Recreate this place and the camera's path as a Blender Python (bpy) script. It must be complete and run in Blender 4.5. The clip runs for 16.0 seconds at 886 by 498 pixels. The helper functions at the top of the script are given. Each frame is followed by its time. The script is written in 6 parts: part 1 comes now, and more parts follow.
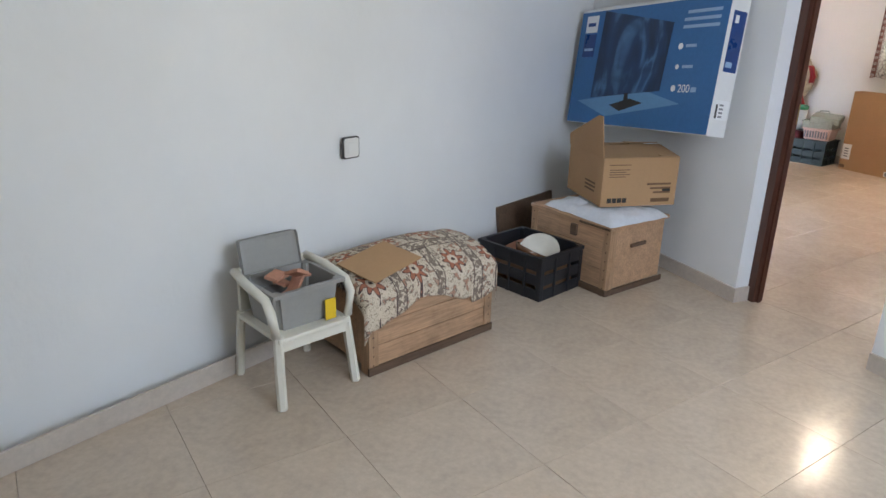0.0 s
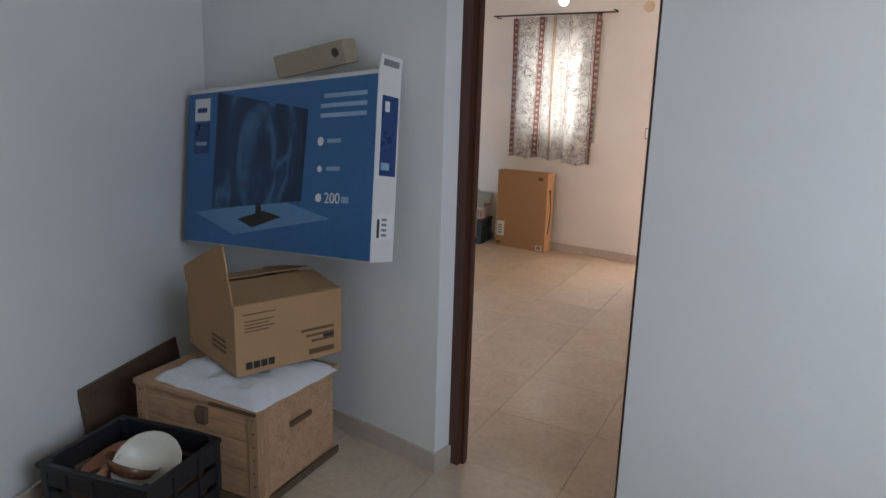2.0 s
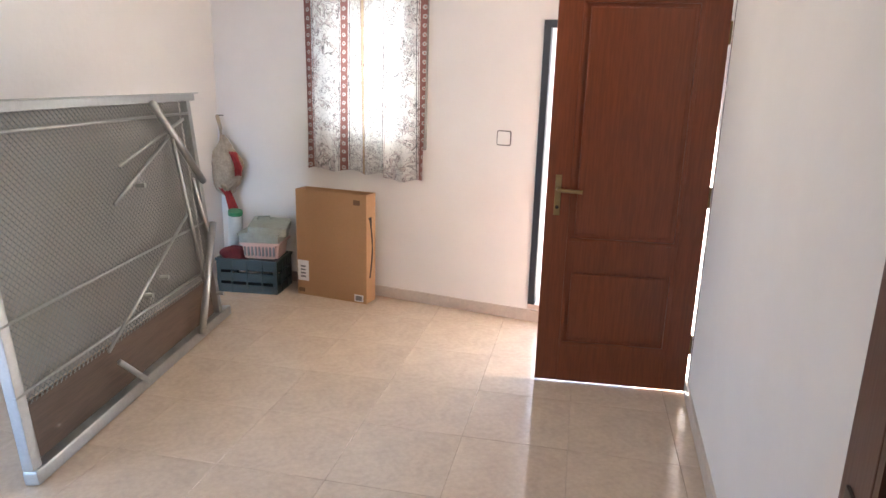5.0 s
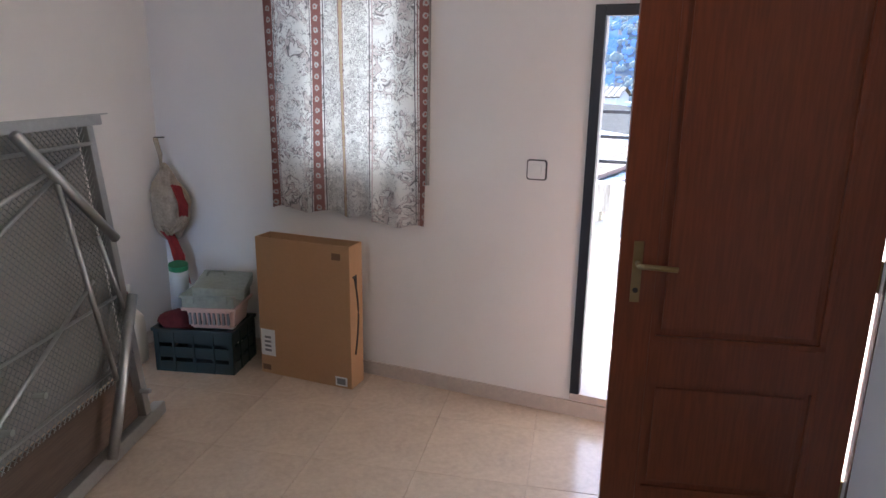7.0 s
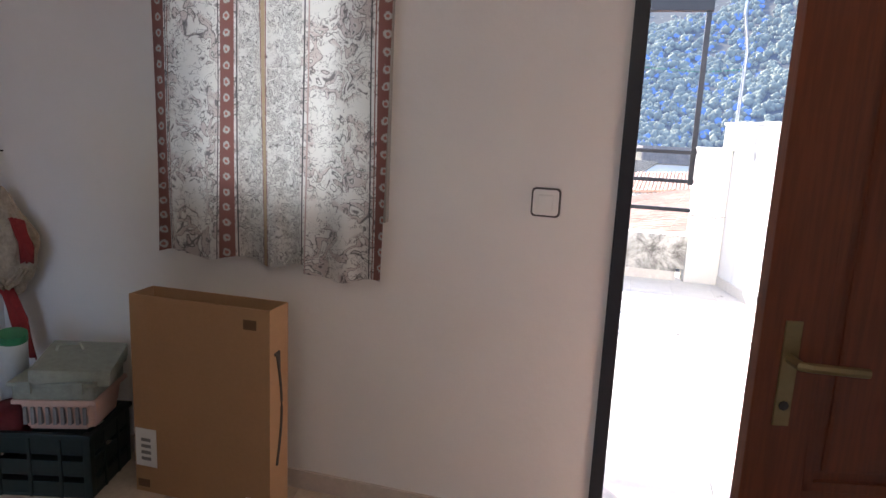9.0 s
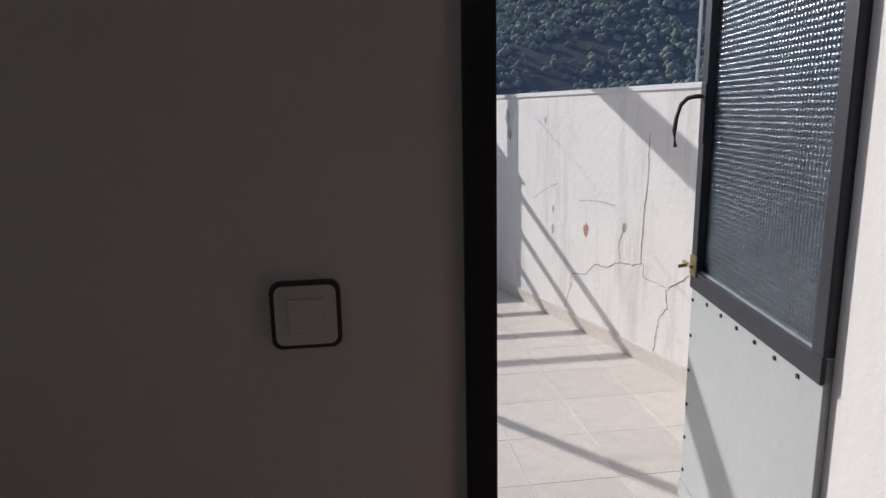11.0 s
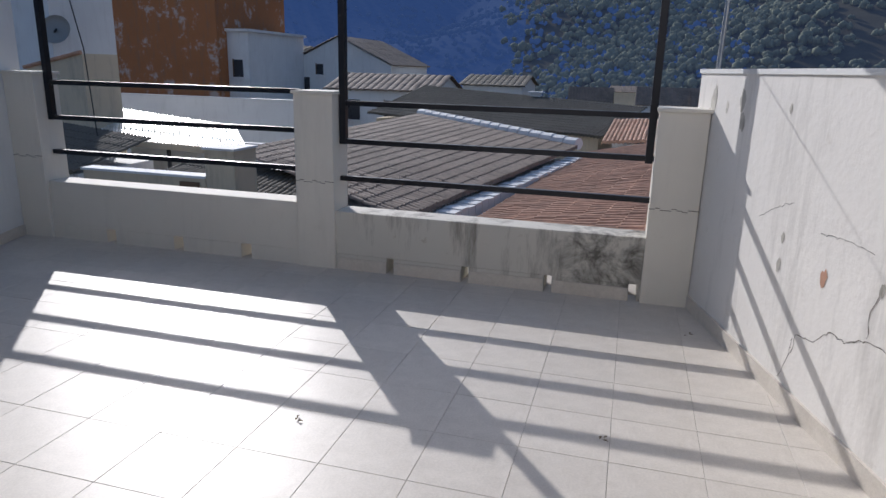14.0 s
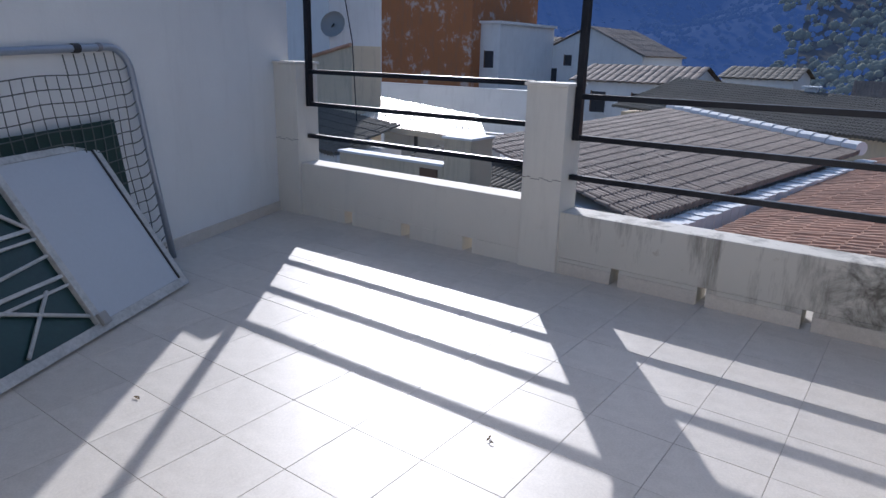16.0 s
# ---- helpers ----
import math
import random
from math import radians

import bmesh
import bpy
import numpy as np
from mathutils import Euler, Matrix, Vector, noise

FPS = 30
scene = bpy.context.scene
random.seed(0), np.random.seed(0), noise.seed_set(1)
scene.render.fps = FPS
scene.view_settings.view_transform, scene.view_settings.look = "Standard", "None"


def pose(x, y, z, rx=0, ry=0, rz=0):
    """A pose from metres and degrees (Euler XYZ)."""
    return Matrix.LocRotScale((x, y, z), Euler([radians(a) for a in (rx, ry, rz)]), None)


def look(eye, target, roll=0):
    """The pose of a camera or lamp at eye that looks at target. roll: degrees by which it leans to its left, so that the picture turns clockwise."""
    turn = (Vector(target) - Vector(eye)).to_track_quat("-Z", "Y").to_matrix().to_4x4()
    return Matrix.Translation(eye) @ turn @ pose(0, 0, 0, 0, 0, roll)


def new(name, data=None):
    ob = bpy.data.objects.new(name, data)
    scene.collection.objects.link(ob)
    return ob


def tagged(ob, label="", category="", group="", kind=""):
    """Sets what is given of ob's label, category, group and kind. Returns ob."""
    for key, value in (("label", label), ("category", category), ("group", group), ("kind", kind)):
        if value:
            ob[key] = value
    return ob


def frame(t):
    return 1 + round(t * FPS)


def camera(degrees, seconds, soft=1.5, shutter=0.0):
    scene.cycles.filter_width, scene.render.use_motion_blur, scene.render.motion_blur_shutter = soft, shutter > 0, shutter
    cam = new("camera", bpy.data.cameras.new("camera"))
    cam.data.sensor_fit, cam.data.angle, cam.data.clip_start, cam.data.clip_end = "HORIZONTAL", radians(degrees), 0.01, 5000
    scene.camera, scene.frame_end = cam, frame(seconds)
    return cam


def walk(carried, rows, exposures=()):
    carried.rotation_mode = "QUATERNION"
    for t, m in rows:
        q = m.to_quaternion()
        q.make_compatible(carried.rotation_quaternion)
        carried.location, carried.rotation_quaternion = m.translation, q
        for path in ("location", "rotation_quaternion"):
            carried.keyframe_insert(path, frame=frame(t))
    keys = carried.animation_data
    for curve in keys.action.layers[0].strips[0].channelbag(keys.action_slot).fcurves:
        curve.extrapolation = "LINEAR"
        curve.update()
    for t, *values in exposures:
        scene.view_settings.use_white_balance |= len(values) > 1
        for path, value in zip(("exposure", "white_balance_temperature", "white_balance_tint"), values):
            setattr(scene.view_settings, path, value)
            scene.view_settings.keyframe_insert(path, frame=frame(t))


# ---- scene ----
cam = camera(67.8, 16.0)
PATH = [
    (0, (3.135, -6.514, 1.311), (1.394, -5.776, 0.659), 1.5),
    (0.5, (2.99, -6.367, 1.319), (1.4, -5.357, 0.647), 0.9),
    (1, (2.754, -6.158, 1.314), (1.273, -4.946, 0.736), 0.5),
    (1.5, (2.552, -5.964, 1.327), (1.2, -4.601, 0.766), 2.6),
    (2, (2.302, -5.713, 1.361), (1.075, -4.191, 0.939), 1.7),
    (2.5, (2.105, -5.457, 1.359), (0.955, -3.854, 1.029), 2.6),
    (3, (1.941, -5.196, 1.374), (0.825, -3.574, 1.023), 3.2),
    (3.5, (1.724, -4.935, 1.363), (0.743, -3.231, 0.997), 1.3),
    (4, (1.508, -4.652, 1.334), (0.735, -2.861, 0.891), 1.4),
    (4.2, (1.471, -4.52, 1.372), (0.694, -2.727, 0.946), 1.3),
    (6.3, (0.96, -3.256, 1.566), (0.236, -1.502, 0.933), 2.2),
    (6.5, (0.902, -3.149, 1.547), (0.168, -1.382, 0.965), 2.1),
    (7, (0.785, -2.933, 1.571), (0.028, -1.15, 1.074), 0.9),
    (7.5, (0.698, -2.689, 1.559), (-0.167, -0.933, 1.152), 1.9),
    (8, (0.578, -2.508, 1.569), (-0.314, -0.768, 1.147), 2.5),
    (8.5, (0.418, -2.3, 1.495), (-0.326, -0.473, 1.162), 1.7),
    (9, (0.269, -2.12, 1.406), (-0.271, -0.23, 1.039), 2.7),
    (9.5, (0.161, -1.838, 1.423), (-0.221, 0.093, 1.069), 2.2),
    (10, (0.097, -1.548, 1.419), (-0.063, 0.408, 1.032), 0.6),
    (10.2, (0.061, -1.406, 1.418), (0.044, 0.558, 1.037), -0.5),
    (12.3, (0.301, -0.273, 1.503), (0.634, 1.644, 1.041), -1.2),
    (12.5, (0.37, -0.208, 1.501), (0.56, 1.734, 1.063), 1.7),
    (13, (0.485, -0.045, 1.493), (0.463, 1.897, 1.018), 1.6),
    (13.5, (0.532, 0.017, 1.496), (0.36, 1.948, 1.007), 0.9),
    (14, (0.624, 0.003, 1.509), (0.109, 1.864, 0.985), 1.5),
    (14.5, (0.67, -0.008, 1.499), (-0.051, 1.763, 0.914), 1.0),
    (15, (0.692, -0.003, 1.502), (-0.141, 1.696, 0.853), 1.5),
    (15.5, (0.666, 0.054, 1.513), (-0.306, 1.65, 0.802), 0.7),
    (16, (0.552, 0.306, 1.506), (-0.577, 1.856, 0.941), 1.5),
]
EXPO = [(0, 4.65, 6800, 15), (0.5, 4.55, 6800, 15), (1.0, 4.1, 6800, 15), (2.0, 3.8, 6850, 15), (3.0, 3.6, 6850, 14), (3.6, 3.85, 6700, 14), (4.2, 4.5, 6500, 14), (6.3, 4.4, 5750, 11), (6.5, 4.1, 5700, 11), (7.0, 3.3, 5750, 14), (7.5, 3.0, 5850, 14), (8.0, 3.1, 5900, 14), (8.5, 3.2, 6000, 15), (9.0, 2.9, 6150, 16), (9.5, 2.35, 6000, 15), (10.0, 1.35, 6000, 13), (10.3, 0.75, 6000, 14), (11.5, 0.15, 5900, 15), (12.5, -0.30, 5850, 15), (13.0, -0.35, 5850, 15), (13.5, -0.2, 5900, 14), (14.5, 0.25, 5900, 14), (16.0, 0.35, 5600, 15)]
walk(cam, [(t, look(eye, target, roll)) for t, eye, target, roll in PATH], EXPO)

# ---- light ----
world = bpy.data.worlds.new("sky")
scene.world = world
world.use_nodes = True
wn = world.node_tree
sky = wn.nodes.new("ShaderNodeTexSky")
sky.sky_type, sky.sun_disc = "NISHITA", False
sky.sun_elevation, sky.sun_rotation = radians(26.4), radians(-37.9)
wn.nodes["Background"].inputs["Strength"].default_value = 0.11
wn.links.new(sky.outputs[0], wn.nodes["Background"].inputs["Color"])
sun = new("sun", bpy.data.lights.new("sun", "SUN"))
sun.data.energy, sun.data.angle, sun.data.color = 3.6, radians(0.5), (1.0, 0.94, 0.85)
sun.matrix_world = look((-16.6, 21.3, 13.2), (0, 0, 0))


def area(name, m, w, h, power, color):
    lamp = new(name, bpy.data.lights.new(name, "AREA"))
    lamp.data.shape, lamp.data.size, lamp.data.size_y = "RECTANGLE", w, h
    lamp.data.energy, lamp.data.color = power, color
    lamp.matrix_world = m
    return lamp


# daylight through the side window of the first room
area("window_light_side", look((3.5, -5.1, 1.6), (1.0, -4.75, 1.1)), 1.15, 1.15, 1.4, (0.79, 0.93, 1.0))

# ---- materials ----


def ramp(nt, fac, stops):
    r = nt.nodes.new("ShaderNodeValToRGB")
    while len(r.color_ramp.elements) < len(stops):
        r.color_ramp.elements.new(0.5)
    for e, (p, c) in zip(r.color_ramp.elements, stops):
        e.position, e.color = p, (*c, 1)
    nt.links.new(fac, r.inputs[0])
    return r.outputs[0]


def tone(c, k):
    return tuple(min(1.0, v * k) for v in c)


def noise_tex(nt, scale, detail=4, rough=0.6, coord="Object", stretch=None, distort=0.0):
    tc = nt.nodes.new("ShaderNodeTexCoord")
    vec = tc.outputs[coord]
    if stretch:
        mp = nt.nodes.new("ShaderNodeMapping")
        mp.inputs["Scale"].default_value = stretch
        nt.links.new(vec, mp.inputs[0])
        vec = mp.outputs[0]
    n = nt.nodes.new("ShaderNodeTexNoise")
    n.inputs["Scale"].default_value, n.inputs["Detail"].default_value = scale, detail
    n.inputs["Roughness"].default_value, n.inputs["Distortion"].default_value = rough, distort
    nt.links.new(vec, n.inputs["Vector"])
    return n.outputs["Fac"]


def mix(nt, fac, a, b, mode="MIX"):
    m = nt.nodes.new("ShaderNodeMix")
    m.data_type, m.blend_type = "RGBA", mode
    for sock, v in ((m.inputs[0], fac), (m.inputs[6], a), (m.inputs[7], b)):
        if hasattr(v, "is_linked"):
            nt.links.new(v, sock)
        elif isinstance(v, (int, float)):
            sock.default_value = v
        else:
            sock.default_value = (*v, 1)
    return m.outputs[2]


def maths(nt, op, a, b=0.5, c=0.0):
    m = nt.nodes.new("ShaderNodeMath")
    m.operation = op
    for sock, v in zip(m.inputs, (a, b, c)):
        if hasattr(v, "is_linked"):
            nt.links.new(v, sock)
        else:
            sock.default_value = v
    return m.outputs[0]


def base_mat(name, rough=0.6, metal=0.0):
    m = bpy.data.materials.new(name)
    m.use_nodes = True
    b = m.node_tree.nodes["Principled BSDF"]
    b.inputs["Roughness"].default_value, b.inputs["Metallic"].default_value = rough, metal
    return m, m.node_tree, b


def bump(nt, b, height, strength=0.2, dist=0.01):
    n = nt.nodes.new("ShaderNodeBump")
    n.inputs["Strength"].default_value, n.inputs["Distance"].default_value = strength, dist
    nt.links.new(height, n.inputs["Height"])
    nt.links.new(n.outputs[0], b.inputs["Normal"])


def mat(name, c, rough=0.6, metal=0.0, big=1.5, fine=40, vary=0.18, bumpy=0.15, dist=0.004, stretch=None, spread=0.0):
    """A two-scale varied surface; spread: how far pieces differ from one another."""
    m, nt, b = base_mat(name, rough, metal)
    col = ramp(nt, noise_tex(nt, big, 5, 0.65, stretch=stretch), [(0.28, tone(c, 1 - vary)), (0.72, tone(c, 1 + vary * 0.6))])
    f = noise_tex(nt, fine, 4, 0.7, stretch=stretch)
    col = mix(nt, 0.55, col, ramp(nt, f, [(0.3, tone(c, 1 - vary * 0.8)), (0.7, tone(c, 1 + vary * 0.5))]))
    if spread:
        oi = nt.nodes.new("ShaderNodeObjectInfo")
        hsv = nt.nodes.new("ShaderNodeHueSaturation")
        nt.links.new(maths(nt, "MULTIPLY_ADD", oi.outputs["Random"], spread * 2, 1 - spread), hsv.inputs["Value"])
        nt.links.new(col, hsv.inputs["Color"])
        col = hsv.outputs[0]
    nt.links.new(col, b.inputs["Base Color"])
    nt.links.new(maths(nt, "MULTIPLY_ADD", noise_tex(nt, big * 3, 3), 0.25, rough - 0.12), b.inputs["Roughness"])
    bump(nt, b, f, bumpy, dist)
    return m


def wood(name, c, rough=0.45, axis="Z", scale=1.0, vary=0.35, dirt=0.0):
    m, nt, b = base_mat(name, rough)
    st = {"X": (0.6, 9, 9), "Y": (9, 0.6, 9), "Z": (9, 9, 0.6)}[axis]
    g = noise_tex(nt, 3 * scale, 6, 0.62, stretch=st, distort=0.6)
    col = ramp(nt, g, [(0.25, tone(c, 1 - vary)), (0.55, c), (0.8, tone(c, 1 + vary * 0.7))])
    pores = noise_tex(nt, 14 * scale, 3, 0.5, stretch=st)
    col = mix(nt, 0.35, col, ramp(nt, pores, [(0.4, tone(c, 0.55)), (0.6, tone(c, 1.15))]))
    if dirt:
        d = noise_tex(nt, 5, 5, 0.7)
        col = mix(nt, ramp(nt, d, [(0.48, (0, 0, 0)), (0.7, (dirt, dirt, dirt))]), col, tone(c, 0.28))
    nt.links.new(col, b.inputs["Base Color"])
    bump(nt, b, pores, 0.12, 0.003)
    return m


def plaster(name, c, stains=0.0, rough=0.75, lumps=0.25):
    m, nt, b = base_mat(name, rough)
    col = ramp(nt, noise_tex(nt, 0.9, 6, 0.62), [(0.3, tone(c, 0.93)), (0.7, tone(c, 1.03))])
    if stains:
        s = noise_tex(nt, 1.7, 6, 0.72, stretch=(3.0, 3.0, 0.45))
        col = mix(nt, ramp(nt, s, [(0.52, (0, 0, 0)), (0.70, (stains, stains, stains))]), col, (0.16, 0.14, 0.11))
        s2 = noise_tex(nt, 6, 6, 0.75)
        col = mix(nt, ramp(nt, s2, [(0.62, (0, 0, 0)), (0.72, (stains, stains, stains))]), col, (0.42, 0.36, 0.28))
    nt.links.new(col, b.inputs["Base Color"])
    bump(nt, b, noise_tex(nt, 26, 5, 0.6), lumps, 0.006)
    return m


def floor_tile(name, c, dark, rough, scale, spread=0.05):
    m, nt, b = base_mat(name, rough)
    n = noise_tex(nt, scale, 8, 0.68, coord="Object", distort=1.2)
    col = ramp(nt, n, [(0.3, dark), (0.52, c), (0.75, tone(c, 1.12))])
    col = mix(nt, 0.35, col, ramp(nt, noise_tex(nt, scale * 12, 4), [(0.35, tone(c, 0.8)), (0.65, tone(c, 1.1))]))
    oi = nt.nodes.new("ShaderNodeObjectInfo")
    hsv = nt.nodes.new("ShaderNodeHueSaturation")
    nt.links.new(maths(nt, "MULTIPLY_ADD", oi.outputs["Random"], spread * 2, 1 - spread), hsv.inputs["Value"])
    nt.links.new(col, hsv.inputs["Color"])
    nt.links.new(hsv.outputs[0], b.inputs["Base Color"])
    nt.links.new(maths(nt, "MULTIPLY_ADD", noise_tex(nt, 5, 5, 0.7), 0.3, rough - 0.12), b.inputs["Roughness"])
    return m


M_WALL = plaster("white_painted_plaster", (0.80, 0.80, 0.79))
M_WALL_B = plaster("warm_white_plaster", (0.80, 0.77, 0.73))
M_CEIL = plaster("ceiling_white", (0.82, 0.81, 0.79), lumps=0.1)
M_OUT = plaster("whitewashed_outer_wall", (0.74, 0.74, 0.72), 0.07)
M_PARA = plaster("stained_parapet_paint", (0.62, 0.59, 0.52), 0.95)
# black mould that spreads over the end of the parapet
nt_ = M_PARA.node_tree
b_ = nt_.nodes["Principled BSDF"]
tc_ = nt_.nodes.new("ShaderNodeTexCoord")
sx_ = nt_.nodes.new("ShaderNodeSeparateXYZ")
nt_.links.new(tc_.outputs["Object"], sx_.inputs[0])
reach_ = ramp(nt_, maths(nt_, "MULTIPLY_ADD", sx_.outputs[0], 0.8, 0.3), [(0.36, (0, 0, 0)), (0.60, (1, 1, 1)), (0.88, (1, 1, 1)), (0.95, (0.5, 0.5, 0.5))])
blot_ = ramp(nt_, noise_tex(nt_, 5.5, 7, 0.72, distort=0.5), [(0.42, (0, 0, 0)), (0.62, (0.85, 0.85, 0.85))])
paint_ = b_.inputs["Base Color"].links[0].from_socket
nt_.links.new(mix(nt_, maths(nt_, "MULTIPLY", reach_, blot_), paint_, (0.055, 0.048, 0.036)), b_.inputs["Base Color"])
M_CRACKW = plaster("cracked_parapet_paint", (0.78, 0.75, 0.70), 0.28, lumps=0.4)
M_PILLAR = plaster("cream_pillar_paint", (0.72, 0.68, 0.60), 0.12)
M_CRACK = mat("crack_shadow", (0.10, 0.085, 0.07), 0.9)
M_PEEL = mat("bare_brick_patch", (0.48, 0.27, 0.18), 0.9)
M_FLOOR = floor_tile("polished_marbled_floor_tile", (0.56, 0.45, 0.35), (0.45, 0.355, 0.275), 0.14, 3.2, 0.018)
M_TERR = floor_tile("cream_terrace_tile", (0.62, 0.57, 0.50), (0.54, 0.49, 0.42), 0.42, 9, 0.04)
M_GROUT = mat("grout", (0.50, 0.41, 0.33), 0.6)
M_GROUT_T = mat("terrace_grout", (0.44, 0.40, 0.34), 0.85)
M_BASE = mat("skirting_tile", (0.56, 0.48, 0.41), 0.35, big=4, vary=0.2)
M_DARKWOOD = wood("dark_brown_jamb_wood", (0.085, 0.030, 0.018), 0.35)
M_DOOR = wood("red_brown_door_wood", (0.17, 0.042, 0.015), 0.32, vary=0.25)
M_CHEST = wood("worn_pine_chest_wood", (0.50, 0.295, 0.17), 0.65, "X", dirt=0.45)
M_CHEST_V = wood("worn_pine_upright_wood", (0.43, 0.255, 0.145), 0.65, "Z", dirt=0.6)
M_CHEST_D = wood("dark_edge_wood", (0.13, 0.075, 0.045), 0.7, "X", dirt=0.3)
M_CARD = mat("brown_cardboard", (0.43, 0.25, 0.125), 0.8, big=3, fine=60, vary=0.10, bumpy=0.08)
M_CARD_IN = mat("cardboard_inside", (0.36, 0.215, 0.11), 0.85, big=3, fine=60, vary=0.12)
M_CARD_W = mat("white_coated_cardboard", (0.72, 0.71, 0.69), 0.5, vary=0.06, bumpy=0.04)
M_BLUE = mat("printed_blue_cardboard", (0.026, 0.14, 0.34), 0.32, big=2, vary=0.2, bumpy=0.03)
M_BLUE_L = mat("printed_pale_blue", (0.11, 0.28, 0.48), 0.32, vary=0.15, bumpy=0.03)
M_NAVY = mat("printed_navy", (0.008, 0.045, 0.18), 0.3, big=3, vary=0.3, bumpy=0.02)
M_SCREEN, nt_, b_ = base_mat("printed_screen_swirl", 0.28)
smoke_ = noise_tex(nt_, 2.6, 3, 0.45, stretch=(1.0, 1.0, 0.55), distort=2.2)
veil_ = noise_tex(nt_, 7.0, 2, 0.4, stretch=(0.5, 1.0, 1.4), distort=1.4)
nt_.links.new(mix(nt_, ramp(nt_, veil_, [(0.45, (0, 0, 0)), (0.7, (0.5, 0.5, 0.5))]), ramp(nt_, smoke_, [(0.38, (0.004, 0.016, 0.05)), (0.52, (0.009, 0.042, 0.12)), (0.60, (0.05, 0.15, 0.30)), (0.66, (0.012, 0.055, 0.15))]), (0.006, 0.03, 0.085)), b_.inputs["Base Color"])
M_INK = mat("black_ink", (0.03, 0.025, 0.022), 0.6)
M_INK_B = mat("brown_ink", (0.16, 0.085, 0.04), 0.7)
M_LABEL = mat("white_paper_label", (0.78, 0.78, 0.77), 0.6, vary=0.05)
M_LABEL_G = mat("grey_print", (0.22, 0.22, 0.23), 0.6)
M_PALE = mat("pale_blue_print", (0.30, 0.45, 0.62), 0.4)
M_PLASTIC_W = mat("ivory_plastic", (0.72, 0.68, 0.58), 0.38, vary=0.08, bumpy=0.05)
M_PLASTIC_G = mat("grey_plastic", (0.30, 0.29, 0.27), 0.45, vary=0.1)
M_PLASTIC_K = mat("black_crate_plastic", (0.018, 0.018, 0.022), 0.4, vary=0.3)
M_PLASTIC_GR = mat("dark_green_crate_plastic", (0.006, 0.015, 0.012), 0.4, vary=0.3)
M_YELLOW = mat("yellow_paper", (0.78, 0.50, 0.02), 0.6)
M_TERRA = mat("terracotta_bits", (0.55, 0.26, 0.17), 0.8, vary=0.35)
M_BAG = mat("white_plastic_sack", (0.66, 0.67, 0.70), 0.4, big=5, vary=0.12, bumpy=0.25)
M_STEEL = mat("galvanised_steel", (0.42, 0.43, 0.43), 0.38, 0.85, vary=0.18)
M_MESHM = mat("wire_mesh_steel", (0.30, 0.31, 0.31), 0.45, 0.8, vary=0.2)
M_BLACKM = mat("black_painted_steel", (0.012, 0.013, 0.018), 0.35, 0.3, vary=0.3, bumpy=0.05)
M_FRAMEM = mat("slate_painted_frame", (0.014, 0.016, 0.022), 0.5, 0.0, vary=0.25)
M_SHEET = mat("grey_white_painted_sheet", (0.40, 0.42, 0.40), 0.42, 0.1, vary=0.10)
M_BRASS = mat("brass", (0.36, 0.27, 0.13), 0.4, 0.9, vary=0.25)
M_CHROME = mat("brushed_nickel", (0.40, 0.38, 0.35), 0.35, 0.95, vary=0.1)
M_SWITCH = mat("white_switch_plastic", (0.78, 0.76, 0.72), 0.35, vary=0.04, bumpy=0.02)
M_SWITCH_D = mat("dark_switch_surround", (0.06, 0.05, 0.045), 0.4)
M_CREAMP = mat("cream_plastic_lid", (0.62, 0.52, 0.34), 0.5)
M_CLOTH = mat("cream_cloth", (0.46, 0.38, 0.28), 0.9, big=16, fine=60, vary=0.5, bumpy=0.5)
M_RED = mat("red_cloth", (0.30, 0.028, 0.026), 0.9, big=10, vary=0.3)
M_PINK = mat("pale_pink_plastic", (0.62, 0.42, 0.36), 0.4, vary=0.1)
M_GREYGREEN = mat("grey_green_plastic", (0.29, 0.32, 0.27), 0.4, big=9, vary=0.3)
M_BOTTLE = mat("frosted_bottle_plastic", (0.62, 0.64, 0.62), 0.35, vary=0.1)
M_GREEN = mat("green_plastic_cap", (0.03, 0.22, 0.10), 0.4)
M_ROPE = mat("net_cord", (0.12, 0.13, 0.12), 0.8)
M_TUBE = mat("pale_blue_tube", (0.34, 0.38, 0.44), 0.35, 0.5, vary=0.15)
M_GREENPANEL = mat("dark_green_panel", (0.009, 0.036, 0.031), 0.4, vary=0.4)
M_BOARD = mat("dusty_white_board", (0.43, 0.46, 0.49), 0.4, vary=0.06)
M_LEAFDRY = mat("dry_leaf", (0.16, 0.11, 0.05), 0.9)

m_glass, nt_, b_ = base_mat("wired_ribbed_glass", 0.2)
b_.inputs["Base Color"].default_value = (0.055, 0.075, 0.095, 1)
b_.inputs["Transmission Weight"].default_value = 0.85
tc_ = nt_.nodes.new("ShaderNodeTexCoord")
waves_ = []
for d_ in ("X", "Z"):
    w_ = nt_.nodes.new("ShaderNodeTexWave")
    w_.bands_direction = d_
    w_.inputs["Scale"].default_value = 20
    w_.inputs["Distortion"].default_value = 0.8
    nt_.links.new(tc_.outputs["Object"], w_.inputs["Vector"])
    waves_.append(w_.outputs["Fac"])
bump(nt_, b_, maths(nt_, "MULTIPLY", waves_[0], waves_[1]), 0.4, 0.004)
M_GLASS = m_glass

